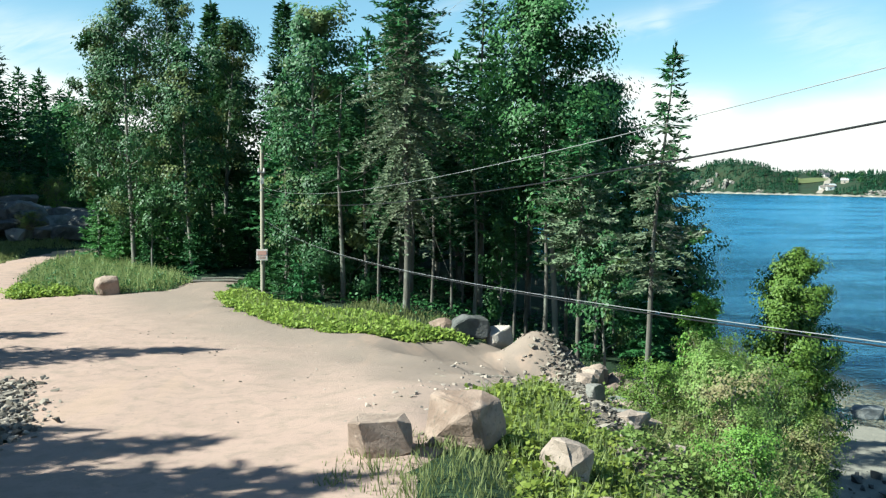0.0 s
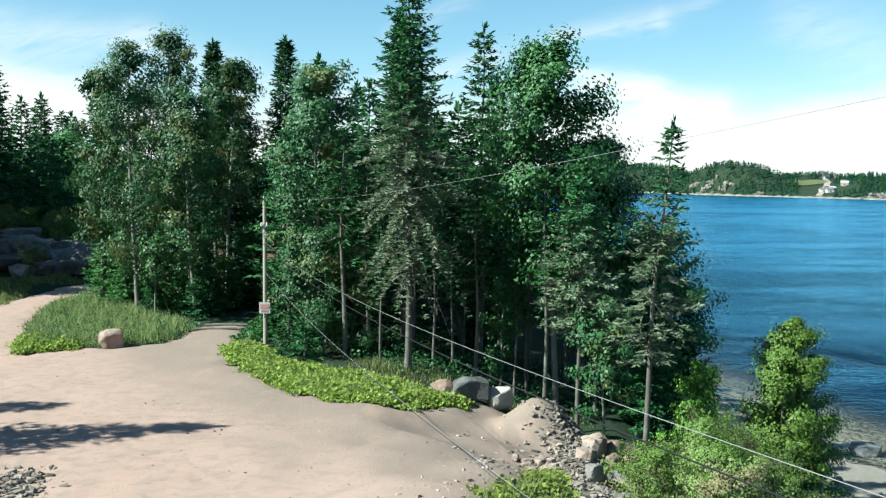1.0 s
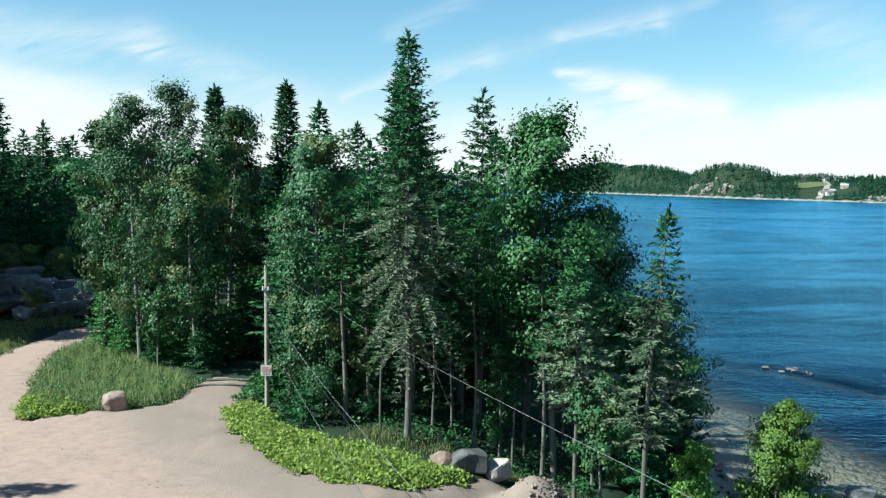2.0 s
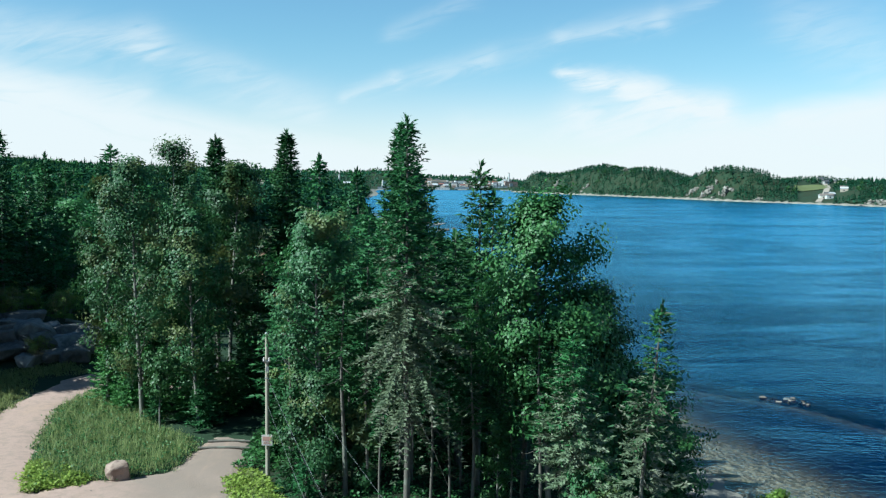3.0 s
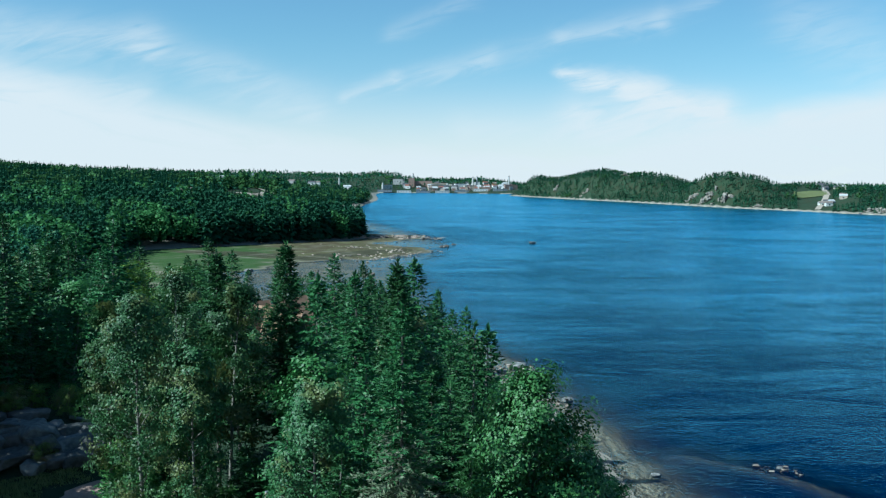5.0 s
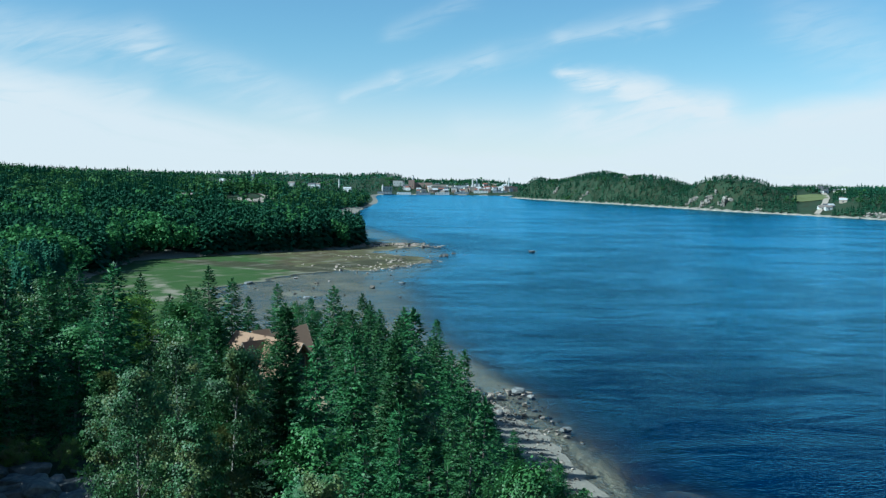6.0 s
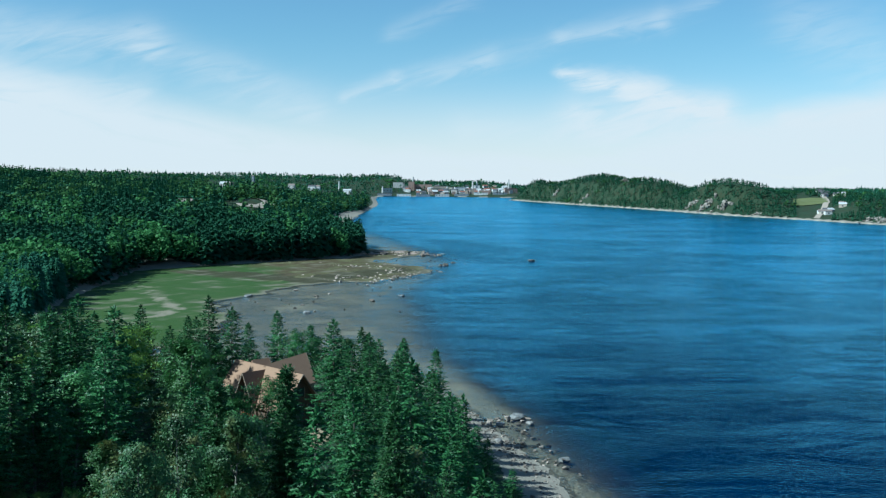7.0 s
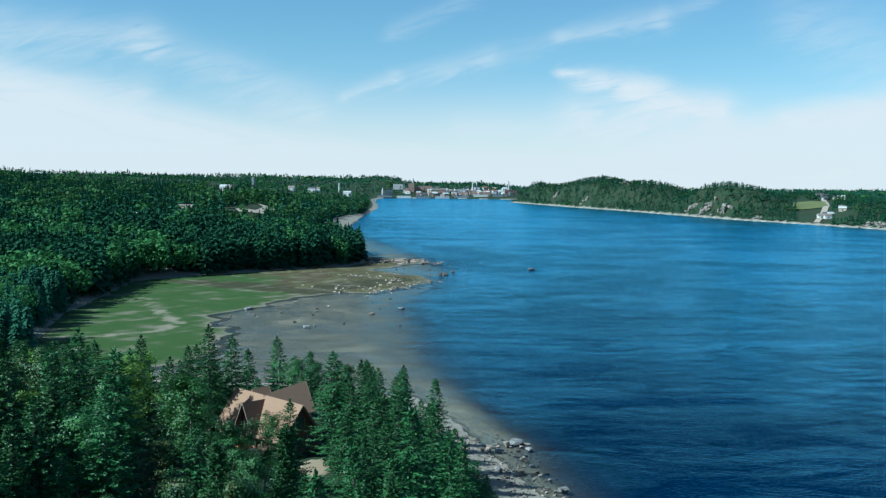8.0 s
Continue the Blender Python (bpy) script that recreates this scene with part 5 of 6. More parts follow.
leaf_bed("yard_grass", "tufts of grass round the boulders", [(-2.2, 20.4), (-1.0, 22.0), (1.2, 22.4), (1.4, 19), (0.6, 17), (-1.2, 17.5), (-2.4, 19)], 1500, 0.45, 0.025, GRASS, 37, 0.9, category="grass")
leaf_bed("road_verge", "grass verge along the far side of the dirt road", [(-25.4, 52), (-26.9, 64.5), (-27.8, 69.5), (-25, 72), (-27, 73.5), (-32, 70), (-32, 52)], 16000, 0.5, 0.05, GRASS, 38, 0.9, category="grass")
leaf_bed("slope_undergrowth", "leafy undergrowth covering the slope to the beach", [(5, 21), (4.8, 28), (5, 34), (7.2, 38), (9, 43), (13, 43), (13.6, 39), (11, 31), (8.5, 24), (6, 16), (4.5, 14)], 30000, 0.75, 0.10, SCRUB, 40)
leaf_bed("slope_grass", "dry grass and brown stalks on the slope to the beach", [(5, 21), (4.8, 28), (5, 34), (7.2, 38), (11, 38), (10.6, 30), (8.4, 24), (6, 15)], 5000, 1.0, 0.03, GRASS, 42, 0.9, category="grass")
leaf_bed("tip_weeds", "weeds growing over the foot of the tipped stone", [(3.4, 24.6), (4.4, 25.4), (5.4, 24.8), (7.2, 19), (6.4, 12), (3.6, 13), (3.6, 19)], 6500, 0.5, 0.12, SCRUB, 46)
leaf_bed("track_verge", "weeds on either side of the grassy track", [(-10.4, 50), (-10.6, 62), (-8, 62), (-8.4, 49.6)], 2500, 0.5, 0.2, LEAVES, 41)


# dark needle colour instead of leaf green paints in the deep shade here
leaf_bed("wood_undergrowth", "leafy undergrowth between the trunks, coloured dark for the shade of the stand", [(-8, 47.5), (-5, 45.2), (-2.2, 43), (0.5, 42.4), (3.5, 42), (5.5, 42.5), (8.5, 46), (9, 54), (-8, 57)], 9000, 0.6, 0.14, NEEDLES, 43)
leaf_bed("stand_grass", "grass and dry stalks at the foot of the trees", [(-4.4, 42.6), (-1.4, 41.8), (1.4, 42.2), (4.6, 40.8), (6, 42.6), (0.5, 44), (-4, 45.4)], 2500, 0.5, 0.03, GRASS, 44, 0.9, category="grass")


def shrubs():
    g = random.Random(9)
    forms = [tree("shrub", leafy_meshes(2.4, 1.0, 80 + i, clear=0.05, leaves=6500, blade=0.066, full=1.4, limbs=18, stems=3), BARK, (LEAVES_YELLOW, SCRUB, SCRUB)[i],
                  "leafy green shrub on the river bank", "shrub") for i in range(3)]
    spots = [(8.2, 31.5), (9.8, 33.5), (8.1, 33.8, 1.05), (9.1, 35.8, 1.0), (10.6, 31), (7.6, 28), (11.8, 34.5), (8.9, 34.6, 1.1), (10.3, 36.5), (9.8, 39), (11, 41), (13.0, 40),
             (6.2, 31), (7.0, 26.2), (12.6, 36.6), (6.4, 22.9), (8.3, 32.2, 0.95), (9.6, 32.8, 1.0), (-22.8, 71), (-28, 82), (-31, 81), (-26, 79), (-34, 79), (-37, 80), (-24.5, 74.5), (-29.5, 72.6), (-34.5, 72.6), (-33, 81.5),
             (-36, 83), (-38, 78), (-31.5, 84)]
    for i, (x, y, *size) in enumerate(spots):
        root = forms[i] if i < 3 else copy_thing(forms[i % 3], Matrix())
        tagged(stand(root, x, y, g.uniform(0, 6.28), size[0] if size else g.uniform(0.7, 1.2), 0.1, g.uniform(0.9, 1.2)), group="shrubs on the bank")


shrubs()


# trees west of the yard, whose shadows fall across it and the road
def shade_trees():
    spruce = next(o for o in scene.objects if o.get("label") == SPRUCE_LABEL)
    leafy = next(o for o in scene.objects if o.get("label") == LEAFY_LABEL)
    for i, (x, y, h, src) in enumerate(((-23.9, 28.6, 15, 0), (-26.6, 28.2, 13, 1), (-29.9, 31.4, 15, 0), (-21.1, 17.4, 15, 0), (-24.3, 18.3, 15, 0), (-22.5, 15.4, 14, 1), (-18.6, 13.6, 15, 1), (-20.4, 11.4, 14, 0),
                                        (-17.2, 14.8, 14.5, 0), (-19.6, 15.2, 15, 0), (-18.2, 12.0, 14, 0), (-22.8, 16.8, 15, 0), (-20.8, 13.4, 15.5, 0), (-16.2, 12.6, 14, 0), (-16.6, 10.5, 13, 1), (-25, 14, 14, 1), (-27.5, 20.6, 15, 1),
                                        # from here on unseen trees, added to shade the rock face and the wood
                                        (-38, 65, 14, 1), (-39, 68.5, 15, 0), (-38.2, 71.5, 14, 1), (-41, 73, 15, 0), (-39.5, 75.5, 15, 1), (-43, 77, 15, 0), (-41, 80, 15, 1), (-45, 70, 15, 1), (-47, 82, 15, 0), (-42, 84, 14, 1), (-37, 85, 13, 0),
                                        (-52, 92, 22, 0), (-55, 99, 23, 1), (-56, 105, 22, 0), (-60, 111, 23, 1), (-62, 117, 22, 0), (-64, 123, 23, 0), (-68, 129, 22, 1), (-70, 136, 22, 0), (-73, 143, 21, 1), (-50, 88, 22, 1), (-76, 150, 20, 0))
                                       + tuple((-0.50 * y - 9 - 7 * (i % 3), float(y), 30 - 2 * (i % 2), (i // 2) % 2) for i, y in enumerate(range(84, 196, 4)))):
        root = copy_thing((spruce, leafy)[src], Matrix())
        stand(root, x, y, i * 1.7, h / 15, 0.15, 1.2)
        tagged(root, "tall dark tree west of the yard, placed to cast shade", group="trees west of the yard")


shade_trees()

# ---- pole and cables ----
POLE_X, POLE_Y = -8.55, 48.75


def wood_material(name, a, b, scale=5.0):
    k = Nodes(name)
    g = k.noise(scale, 5, 0.6, stretch=(1, 1, 0.08))
    return k.surface(k.mix(g, a, b), 0.85, k.bump(g, 0.5, 0.02))


POLE_WOOD = wood_material("weathered_pole_wood", (0.204, 0.184, 0.143), (0.354, 0.320, 0.258))
STEEL = plain("galvanised_steel", (0.374, 0.388, 0.394), 0.45, 0.8)
SIGN_WHITE = plain("sign_white", (0.544, 0.503, 0.476), 0.5, wear=0.1)
SIGN_RED = plain("sign_red", (0.449, 0.258, 0.218), 0.5, wear=0.15)
CABLE = plain("pale_cable", (0.24, 0.24, 0.24), 0.5, wear=0.2)
BLACK_CABLE = plain("black_cable", (0.012, 0.012, 0.013), 0.5, wear=0.2)


def box(sx, sy, sz, at=(0, 0, 0), bevel=0.0):
    bm = bmesh.new()
    bmesh.ops.create_cube(bm, size=1)
    bmesh.ops.scale(bm, vec=(sx, sy, sz), verts=bm.verts)
    bmesh.ops.translate(bm, vec=at, verts=bm.verts)
    if bevel:
        bmesh.ops.bevel(bm, geom=bm.edges[:], offset=bevel, segments=2, affect="EDGES")
    return bm


def rod(r0, r1, h, at=(0, 0, 0), sides=14):
    bm = bmesh.new()
    bmesh.ops.create_cone(bm, cap_ends=True, segments=sides, radius1=r0, radius2=r1, depth=h)
    bmesh.ops.translate(bm, vec=(at[0], at[1], at[2] + h / 2), verts=bm.verts)
    return bm


def utility_pole(x, y, top, label, sign=True):
    root = new("utility_pole")
    foot = place(x, y)
    h = top - foot + 0.3
    root.location = (x, y, foot - 0.3)
    tp = np.stack((np.zeros(9), np.zeros(9), np.linspace(0, h, 9)), 1)
    v, f = tube(tp, np.linspace(0.115, 0.085, 9), 14)
    part("shaft", fast_mesh("shaft", v, f, True), POLE_WOOD, root)
    part("cap", rod(0.09, 0.075, 0.05, (0, 0, h - 0.01)), STEEL, root)
    part("bracket", box(0.34, 0.08, 0.07, (0, -0.1, h - 1.35), 0.01), STEEL, root)
    for dx in (-0.13, 0.13):
        part("insulator", rod(0.05, 0.035, 0.16, (dx, -0.13, h - 1.32), 10), SIGN_WHITE, root)
    part("band", rod(0.105, 0.105, 0.06, (0, 0, h - 2.2)), STEEL, root)
    part("meter_box", box(0.16, 0.14, 0.3, (0.05, -0.17, h - 1.75), 0.015), STEEL, root)
    if sign:
        z = 11.78 - foot + 0.3
        board = part("sign_board", box(0.52, 0.03, 0.52, (0, -0.17, z), 0.008), SIGN_WHITE, root, "small white sign board with red markings")
        part("sign_border", box(0.42, 0.012, 0.20, (0, -0.19, z + 0.08), 0.003), SIGN_RED, board, "faded red panel")
        for dz in (-0.09, -0.16):
            part("sign_bar", box(0.34, 0.012, 0.03, (0, -0.19, z + dz), 0.003), SIGN_RED, board)
    return tagged(root, label, "utility pole")


utility_pole(POLE_X, POLE_Y, 16.95, "weathered wooden utility pole with a small white sign")
utility_pole(7.9, -13.0, 19.6, "wooden utility pole carrying the cables over the yard", False)


def cable(a, b, low, rise, radius, material, label, end=-13.0):
    """A cable from the pole over the yard, hanging in a shallow curve whose lowest place is at y = low."""
    y = np.linspace(POLE_Y - 0.1, end, 70)
    x = POLE_X + (POLE_Y - y) * 0.2665 + b
    z = a + rise * (y - low) ** 2
    v, f = tube(np.stack((x, y, z), 1), np.full(70, radius), 6)
    me = fast_mesh("overhead_cable", v, f, True)
    me.materials.append(material)
    tagged(new("overhead_cable", me), label, "cable", "cables over the yard")


cable(13.276, 0.00, 37, 0.0012, 0.0055, BLACK_CABLE, "black cable slung low beside the telephone cable")
cable(13.30, 0.00, 37, 0.0012, 0.0034, CABLE, "pale grey telephone cable slung low over the yard")
cable(14.50, 0.05, 37, 0.0013, 0.008, BLACK_CABLE, "black overhead cable leaving the utility pole")
cable(14.80, -0.05, 38, 0.0012, 0.0035, CABLE, "pale overhead wire leaving the utility pole")
cable(16.98, 0.00, 48, 0.0008, 0.002, CABLE, "thin pale wire from the top of the pole")

# ---- the house by the shore ----
ROOF_TAN = plain("tan_shingle", (0.240, 0.152, 0.098), 0.9, wear=0.3, scale=2.5)
LOG_WALL = wood_material("dark_log_wall", (0.061, 0.041, 0.027), (0.116, 0.078, 0.051), 3)
TRIM_WOOD = plain("pale_trim", (0.258, 0.204, 0.150), 0.7)
PANE = Nodes("window_glass").surface((0.03, 0.04, 0.05), 0.08, spec=0.6)


def prism(pts, depth, axis):
    """A flat outline drawn out along a direction."""
    bm = bmesh.new()
    lo = [bm.verts.new(p) for p in pts]
    hi = [bm.verts.new(Vector(p) + Vector(axis) * depth) for p in pts]
    bm.faces.new(lo[::-1])
    bm.faces.new(hi)
    for i in range(len(pts)):
        j = (i + 1) % len(pts)
        bm.faces.new((lo[i], lo[j], hi[j], hi[i]))
    bmesh.ops.recalc_face_normals(bm, faces=bm.faces[:])
    return bm


def slab(a, b, c, d, t):
    """A roof slope with thickness: four corners in turn, and the same again below."""
    bm = bmesh.new()
    hi = [bm.verts.new(p) for p in (a, b, c, d)]
    lo = [bm.verts.new(Vector(p) - Vector((0, 0, t))) for p in (a, b, c, d)]
    bm.faces.new(hi)
    bm.faces.new(lo[::-1])
    for i in range(4):
        j = (i + 1) % 4
        bm.faces.new((hi[j], hi[i], lo[i], lo[j]))
    bmesh.ops.recalc_face_normals(bm, faces=bm.faces[:])
    return bm


def chalet():
    """A steep gabled block with a cross gable towards the yard, a raised prow towards the river and a dormer; u runs along the main ridge, v across it."""
    root = new("house")
    ground_z = place(-26.4, 150.8)
    root.matrix_basis = Matrix.Translation((-26.4, 150.8, ground_z - 0.2)) @ Matrix.Rotation(radians(135), 4, "Z")
    base = ground_z - 0.2

    def gable(mid, half, v0, v1, top0, top1, low, along_u, over=0.5, rake=0.8, label="tan shingled roof slope"):
        """A block under two slopes; its ridge climbs from top0 to top1, and stands rake beyond the walls at the second end."""
        top0, top1, low = top0 - base, top1 - base, low - base

        def at(side, along, z):
            return (along, mid + side, z) if along_u else (mid + side, along, z)

        out = [at(-half, v0, 0), at(half, v0, 0), at(half, v0, low), at(0, v0, min(top0, top1)), at(-half, v0, low)]
        wall = part("wall", prism(out, v1 - v0, (1, 0, 0) if along_u else (0, 1, 0)), LOG_WALL, root, "dark brown log walls")
        way = 1 if v1 > v0 else -1
        k = (min(top0, top1) - low) / half
        for side in (-1, 1):
            e, ez = side * (half + over), low - k * over + 0.2
            part("roof", slab(at(0, v0 - way * 0.6, top0 + 0.2), at(0, v1 + way * rake, top1 + 0.2), at(e, v1 + way * min(rake, 0.8), ez + 0.5 * (top1 - top0)), at(e, v0 - way * 0.6, ez), 0.18), ROOF_TAN, root, label)
            part("fascia", slab(at(side * 0.05, v1 + way * (rake + 0.03), top1 + 0.22), at(side * 0.05, v1 + way * (rake + 0.09), top1 + 0.22),
                                at(e, v1 + way * (min(rake, 0.8) + 0.09), ez + 0.5 * (top1 - top0) + 0.02), at(e, v1 + way * (min(rake, 0.8) + 0.03), ez + 0.5 * (top1 - top0) + 0.02), 0.26), TRIM_WOOD, root)
        return wall

    # local +x points away and to the west, local +y towards the yard side
    main = gable(0.0, 3.4, 7.6, -8.4, 13.1, 13.1, 8.5, True)
    cross = gable(-0.2, 2.3, 0.4, 3.6, 12.65, 12.65, 8.5, False, 0.4)
    rear = gable(0.3, 3.0, -0.4, -6.2, 13.2, 14.2, 10.0, False, 0.4, 1.5)
    gable(3.8, 1.2, -0.6, -2.6, 13.5, 13.5, 12.0, False, 0.3, 0.5)

    def window(wall, at, size, axis):
        w = part("window", box(*(size[0] if axis == "v" else 0.08, 0.08 if axis == "v" else size[0], size[1]), at, 0.01), PANE, wall, "dark window pane")
        for s in (-1, 1):
            o = (at[0] + (s * size[0] / 2 if axis == "v" else 0), at[1] + (0 if axis == "v" else s * size[0] / 2), at[2])
            part("window_frame", box(0.1 if axis == "v" else 0.12, 0.12 if axis == "v" else 0.1, size[1] + 0.1, o), TRIM_WOOD, w)

    for dv in (-2.0, 0.0, 2.0):
        window(main, (-8.44, dv, 1.9), (1.3, 1.5), "u")
    window(main, (-8.44, 0.0, 4.6), (1.6, 1.3), "u")
    window(cross, (-0.2, 3.64, 4.3), (1.2, 1.1), "v")
    window(cross, (-1.2, 3.64, 1.9), (1.1, 1.4), "v")
    window(rear, (-2.74, -4.6, 2.4), (1.3, 1.4), "u")
    part("door", box(1.0, 0.1, 2.05, (1.0, 3.65, 1.2), 0.01), TRIM_WOOD, cross)
    return tagged(root, "dark log house with steep tan shingled cross gables", "house")


chalet()


def parasol():
    root = new("garden_umbrella")
    x, y = -27.6, 139.5
    root.location = (x, y, place(x, y))
    part("pole", rod(0.03, 0.03, 2.4, (0, 0, -0.1), 8), STEEL, root)
    part("canopy", rod(1.5, 0.05, 0.6, (0, 0, 1.9), 8), plain("orange_canvas", (0.510, 0.109, 0.041), 0.8), root, "orange-red canvas canopy")
    part("valance", rod(1.5, 1.5, 0.18, (0, 0, 1.74), 8), SIGN_WHITE, root, "white canvas valance")
    tagged(root, "orange-red garden umbrella with a white rim", "umbrella")


parasol()
patch = sheet("sand_patch", graded([(-24, -12, 0.4)]), graded([(126, 148, 0.5)]),
              lambda x, y: land(x, y)[0] - 0.2 + 0.35 * ease(2.2 - np.hypot((x + 17.4) * 1.0, (y - 137) * 0.38) + 0.4 * lumps(x, y, 3), -0.5, 0.5),
              plain("bare_sand", (0.250, 0.200, 0.132), 0.95, wear=0.3, scale=1.5), None, lambda x, y: np.hypot(x + 17.4, (y - 137) * 0.38) < 4)
tagged(patch, "bare sandy ground beside the house", "sand", kind="structure")

# ---- far buildings ----
# the third tone is brick red, paled to carry the haze of distance
SHADES = [plain(f"far_paint_{k}", c, 0.7, wear=0.15, scale=0.5) for k, c in enumerate(((0.600, 0.595, 0.580), (0.450, 0.440, 0.420), (0.290, 0.200, 0.165), (0.340, 0.286, 0.231), (0.204, 0.231, 0.258), (0.490, 0.449, 0.374)))]
ROOFS = [plain(f"far_roof_{k}", c, 0.8, wear=0.2, scale=0.5) for k, c in enumerate(((0.068, 0.068, 0.075), (0.163, 0.136, 0.122), (0.374, 0.381, 0.388), (0.190, 0.082, 0.061)))]


def far_building(kind, x, y, w, d, h, shade, roof, label, category="building", group="", flat=False, turn=0.0, z=None):
    root = new(kind)
    root.matrix_basis = pose(x, y, (place(x, y) if z is None else z) - 0.5, 0, 0, turn)
    part("wall", box(w, d, h + 0.5, (0, 0, (h + 0.5) / 2)), SHADES[shade], root)
    if flat:
        part("roof", box(w + 0.4, d + 0.4, 0.5, (0, 0, h + 0.75)), ROOFS[roof], root)
    else:
        rise = 0.35 * min(w, d)
        pts = [(-w / 2 - 0.4, -d / 2 - 0.4, h + 0.5), (-w / 2 - 0.4, d / 2 + 0.4, h + 0.5), (-w / 2 - 0.4, 0, h + 0.5 + rise)]
        part("roof", prism(pts, w + 0.8, (1, 0, 0)), ROOFS[roof], root)
    for i in range(max(1, int(w / 7))):
        part("window", box(1.6, 0.1, 1.5, (-w / 2 + (i + 0.5) * w / max(1, int(w / 7)), -d / 2 - 0.05, h * 0.55)), PANE, root)
    return tagged(root, label, category, group)


def along_bearing(u, y):
    """A place y metres ahead, u of that to the right."""
    return 0.4 + u * (y + 1), y


def town():
    g = random.Random(21)
    for i in range(86):
        u = g.choice((g.uniform(-0.062, 0.068), g.uniform(-0.02, 0.068), g.uniform(0.02, 0.068)))
        y = 2600 + 110 * g.random() + (170 * g.random() if g.random() < 0.45 else 0)
        x, y = along_bearing(u, y)
        if float(land(np.array([x]), np.array([y]))[1][0]) < 8:
            y += 60
        big = g.random() < 0.2
        far_building("town_building", x, y, g.uniform(14, 34) if big else g.uniform(8, 15), g.uniform(8, 14), g.uniform(8, 16) if big else g.uniform(5, 9),
                     g.choice((0, 0, 0, 1, 1, 2, 3, 4, 5)), g.randrange(4), "distant town building near the river", group="town across the river", flat=big, turn=g.uniform(-25, 25))
    for u, y, w, h, shade, label in ((-0.0315, 2760, 16, 24, 2, "red brick mill building with a tower"), (-0.022, 2770, 60, 17, 2, "long red brick factory block"), (-0.005, 2750, 44, 14, 3, "large brick factory block"),
                                     (-0.045, 2790, 26, 15, 1, "pale grey town block")):
        x, y = along_bearing(u, y)
        far_building("factory", x, y, w, 22, h, shade, 1, label, "factory", "town across the river", True)
    for u, y, h in ((-0.030, 2775, 36), (0.029, 2700, 32), (0.033, 2705, 32), (0.0645, 2640, 34), (-0.060, 2600, 22), (-0.103, 2500, 30)):
        x, y = along_bearing(u, y)
        root = new("smokestack")
        root.location = (x, y, place(x, y) - 0.5)
        part("shaft", rod(2.6, 1.8, h, (0, 0, 0), 12), SHADES[1], root)
        part("rim", rod(2.1, 2.1, 1.2, (0, 0, h - 1), 12), ROOFS[1], root)
        tagged(root, "tall pale smokestack above the town", "smokestack", "town across the river")
    for i in range(7):
        x, y = along_bearing(-0.058 + 0.019 * i, 2570 + (i % 3) * 6)
        far_building("dock_shed", x, y, 36, 10, 5, (4, 0, 4, 1)[i % 4], (0, 2)[i % 2], "low dockside shed at the water", "shed", "docks", True, z=max(0.5, place(x, y)))
    # over the headland and along its shore
    for i in range(26):
        u, y = g.choice(((g.uniform(0.366, 0.40), g.uniform(1125, 1180)), (g.uniform(0.372, 0.395), g.uniform(1420, 1500)), (g.uniform(0.12, 0.33), 0)))
        if not y:
            y = 2300 - 3000 * u + g.uniform(60, 130)
        x, y = along_bearing(u, y)
        far_building("cottage", x, y, g.uniform(6, 9), g.uniform(5, 7), g.uniform(2.6, 3.8), g.choice((1, 5, 3, 4)), g.choice((0, 1, 2)), "small distant house among the trees", "house", "houses on the headland", turn=g.uniform(-40, 40))
    for u, y, w, h, shade, roof in ((-0.307, 700, 6, 4.5, 1, 2), (-0.256, 800, 13, 4, 4, 1), (-0.216, 1510, 14, 6, 1, 2), (-0.212, 1500, 9, 5, 1, 1), (-0.40, 1700, 14, 9, 0, 2), (-0.13, 2250, 16, 10, 0, 0), (-0.125, 2260, 14, 9, 0, 1),
                                    (-0.15, 2200, 14, 8, 1, 1), (-0.095, 2300, 18, 9, 0, 2), (-0.188, 2330, 5, 18, 4, 1), (-0.115, 1150, 10, 6, 4, 0)):
        x, y = along_bearing(u, y)
        far_building("farmhouse", x, y, w, 9, h, shade, roof, "pale house standing in the western forest", "house", "houses in the western forest", turn=-8)


town()


def strip(name, pts, width, material, label, category):
    """A road laid over the ground along a line."""
    pts = np.array(pts, float)
    t = np.linspace(0, len(pts) - 1, (len(pts) - 1) * 12 + 1)
    x, y = np.interp(t, np.arange(len(pts)), pts[:, 0]), np.interp(t, np.arange(len(pts)), pts[:, 1])
    for _ in range(6):
        x[1:-1], y[1:-1] = (x[:-2] + x[2:] + 2 * x[1:-1]) / 4, (y[:-2] + y[2:] + 2 * y[1:-1]) / 4
    d = unit(np.stack((np.gradient(x), np.gradient(y)), 1))
    cols = []
    for k in np.linspace(-0.5, 0.5, 5):
        px, py = x - d[:, 1] * k * width, y + d[:, 0] * k * width
        cols.append(np.stack((px, py, land(px, py)[0] + 0.6), 1))
    v = np.stack(cols, 1).reshape(-1, 3)
    n = len(x)
    i = (np.arange(n - 1)[:, None] * 5 + np.arange(4)[None]).ravel()
    me = fast_mesh(name, v, np.stack((i, i + 1, i + 6, i + 5), 1), True)
    me.materials.append(material)
    tagged(new(name, me), label, category, kind="structure")


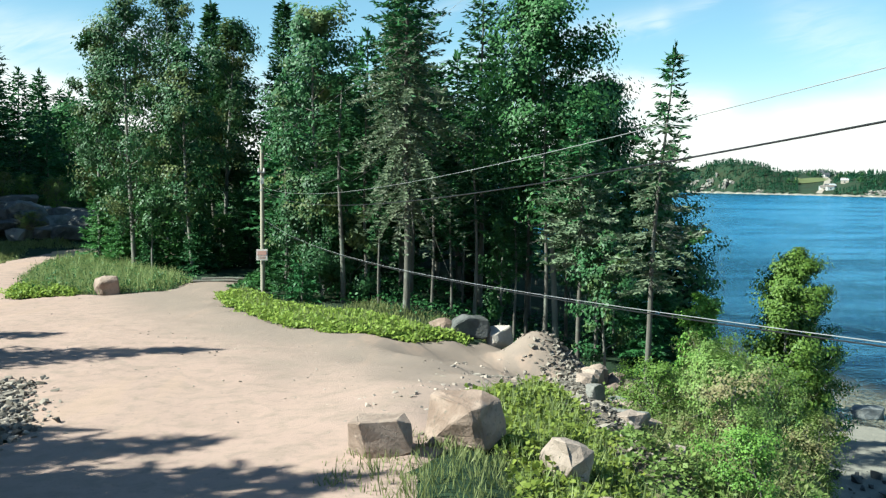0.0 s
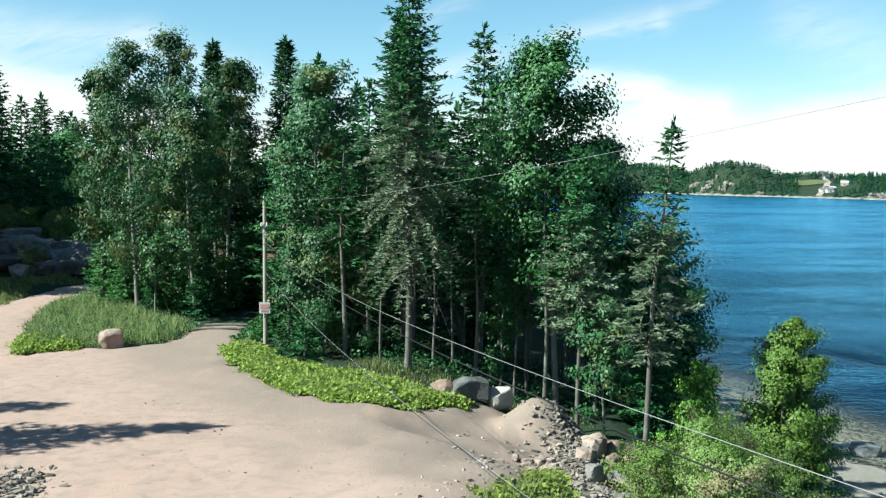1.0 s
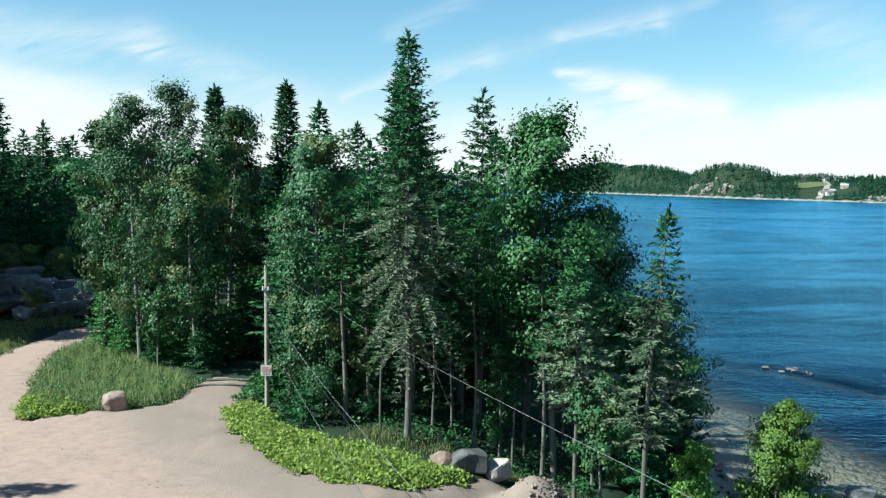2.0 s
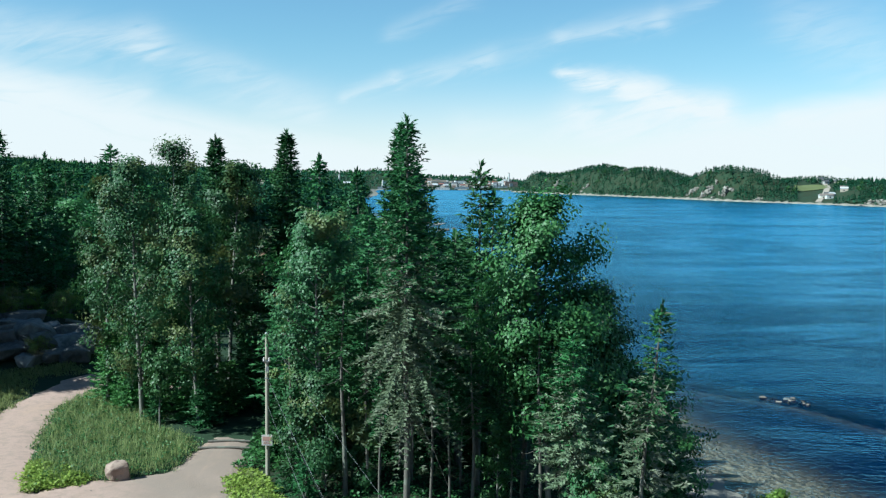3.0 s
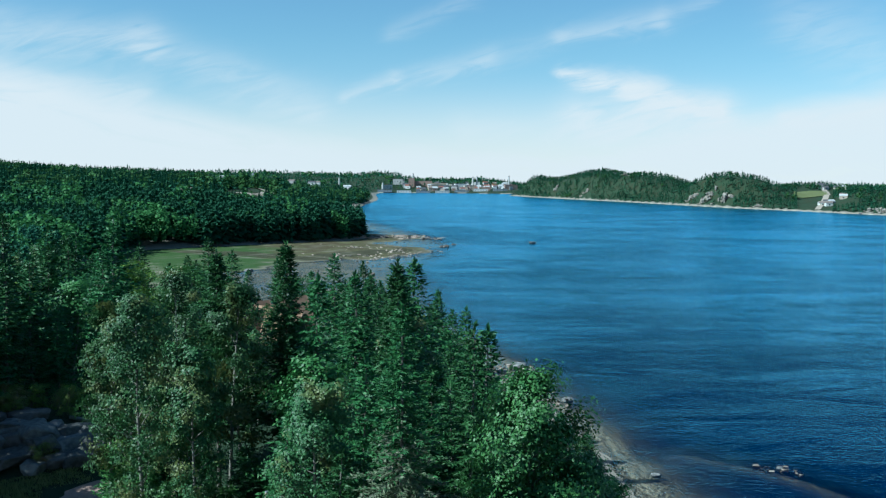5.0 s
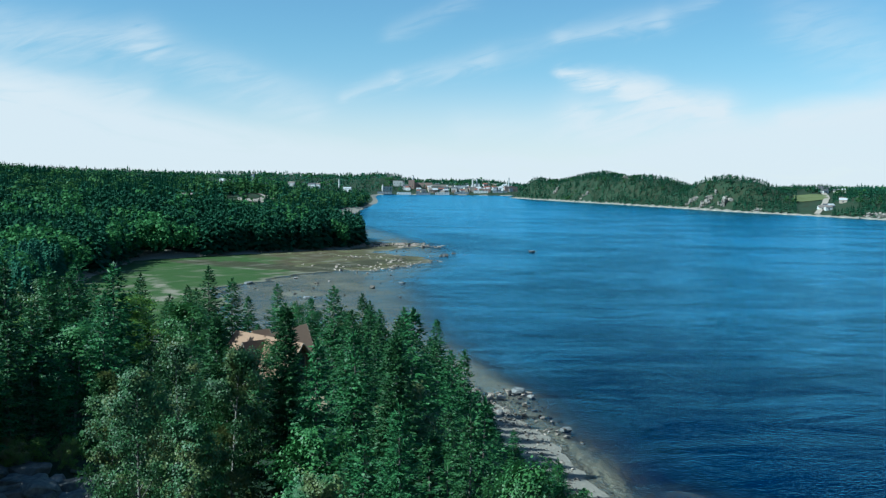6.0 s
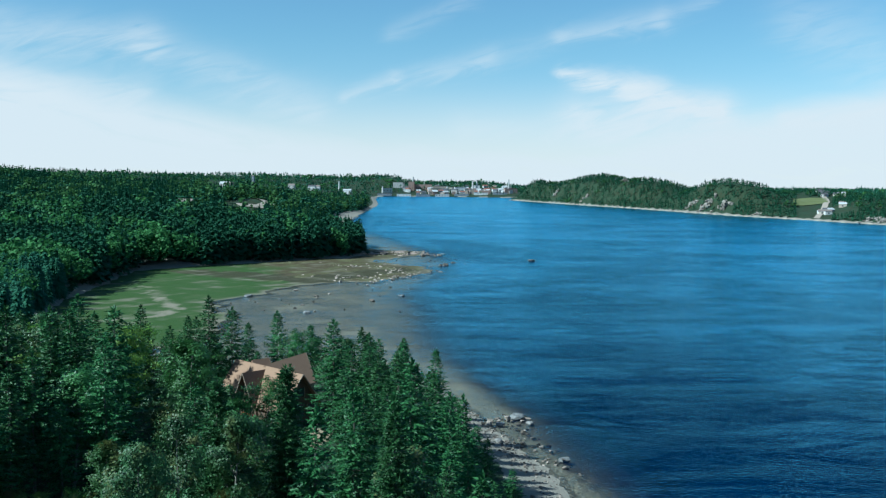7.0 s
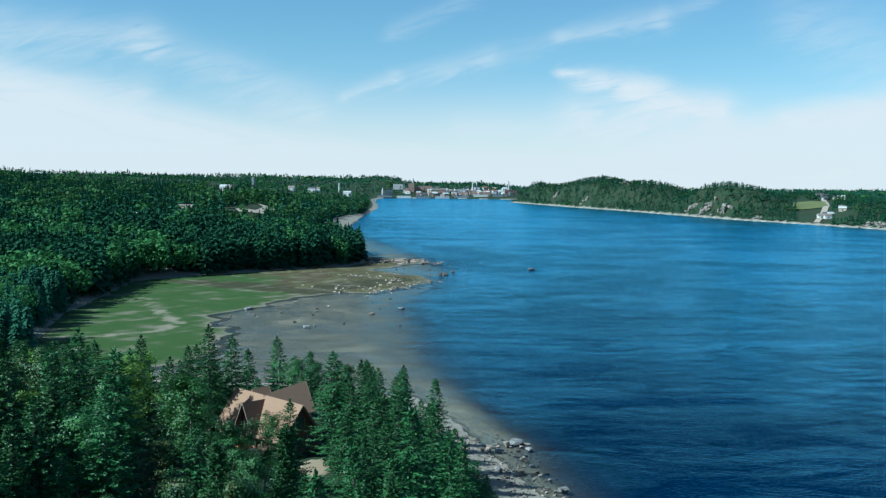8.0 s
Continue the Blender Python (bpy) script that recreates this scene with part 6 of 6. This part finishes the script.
PALE_ROAD = plain("pale_dirt_road", (0.272, 0.231, 0.190), 0.95, wear=0.2, scale=0.1)
strip("road", [(-185, 905), (-163, 890), (-148, 866), (-152, 842), (-170, 832)], 11, PALE_ROAD, "pale dirt road curving over a rise in the forest", "road")
strip("road_far", [(-318, 1440), (-325, 1480), (-322, 1530), (-335, 1560)], 14, PALE_ROAD, "pale clearing and road on the far hill", "road")
strip("road_east", [(412, 1112), (432, 1150), (462, 1220), (500, 1310), (530, 1400), (540, 1440)], 7, PALE_ROAD, "pale road climbing the headland from the shore", "road")
strip("field", [(452, 1240), (470, 1290), (490, 1340), (508, 1400)], 42, plain("hay_field", (0.102, 0.119, 0.041), 0.95, wear=0.25, scale=0.05), "yellow-green hay field on the headland", "field")


def cliffs():
    g = random.Random(31)
    for i, (x, y, w, h) in enumerate(CLIFFS):
        for j in range(13):
            dx = g.gauss(0, 0.27) * w
            size = w * g.uniform(0.10, 0.26)
            boulder("cliff", x + dx, y + g.gauss(0, 0.16) * w, size, size * 0.8, h * g.uniform(0.22, 0.62) * math.exp(-(dx / (0.45 * w)) ** 2), 300 + 17 * i + j, CLIFF,
                    "bare pinkish-grey rock face on the headland", g.uniform(0, 180), 0.25, "rock faces on the headland", category="cliff", boxy=0.6, rough=0.2)


CLIFF = rock_material("cliff_rock", (0.125, 0.115, 0.100), (0.235, 0.205, 0.175), (0.060, 0.080, 0.050))
cliffs()


# low growth that closes the foot of the wood
def thicket():
    g = random.Random(17)
    young = [tree("young_spruce", spruce_meshes(4.0, 1.15, 90 + i, clear=0.03, gap=0.27, spray=0.42, dead=0.0), BARK, (NEEDLES, NEEDLES_FRESH)[i], "young spruce filling the foot of the wood", "spruce") for i in range(2)]
    spots = [(-18.6, 64), (-18.2, 61.6), (-16.8, 58.8), (-15.4, 60.4), (-13.9, 58.6), (-13.2, 61.5), (-18.4, 64.4), (-15, 64), (-10.6, 62), (-8.2, 60), (-12, 63.4), (-10, 64.6), (-9, 66.4), (-11.6, 67.4), (-13, 66), (-8, 63.2),
             (8.6, 44), (-2, 52.5), (1.6, 54.5), (7.4, 49.5), (-6.8, 50.5), (-5, 52), (-8.2, 52.4), (10.6, 43.5), (9.2, 50)]
    for i, (x, y) in enumerate(spots):
        root = young[i] if i < 2 else copy_thing(young[0 if x > -8 else i % 2], Matrix())
        tagged(stand(root, x, y, g.uniform(0, 6.28), g.uniform(0.6, 1.25), 0.1, g.uniform(0.9, 1.3)), group="young spruces")


thicket()


# thin stems crowded in the shade of the big spruces
def thin_stems():
    g = random.Random(23)
    forms = [tree("thin_spruce", spruce_meshes(9.0 + i, 0.75, 95 + i, clear=0.5, gap=0.4, spray=0.4, ragged=0.4, dead=0.6, thin=0.7), BARK, NEEDLES, "thin shaded spruce with bare lower trunk", "tree") for i in range(2)]
    spots = [(-4.6, 45.9), (-3.6, 46.6), (-2.9, 45.2), (-0.6, 45.4), (0.2, 47), (1.2, 44.2), (2.9, 44.4), (3.6, 46.6), (-3.2, 49), (-1.6, 48.4), (0.8, 49.4), (5.6, 48.4), (7.2, 44.8), (-7.6, 49.6), (2.6, 49), (-4.8, 50.4), (6.2, 43.2), (4.0, 42.8)]
    for i, (x, y) in enumerate(spots):
        root = forms[i] if i < 2 else copy_thing(forms[i % 2], Matrix())
        tagged(stand(root, x, y, g.uniform(0, 6.28), g.uniform(0.65, 1.15), 0.1, g.uniform(0.8, 1.2)), group="thin spruces in the stand")


thin_stems()
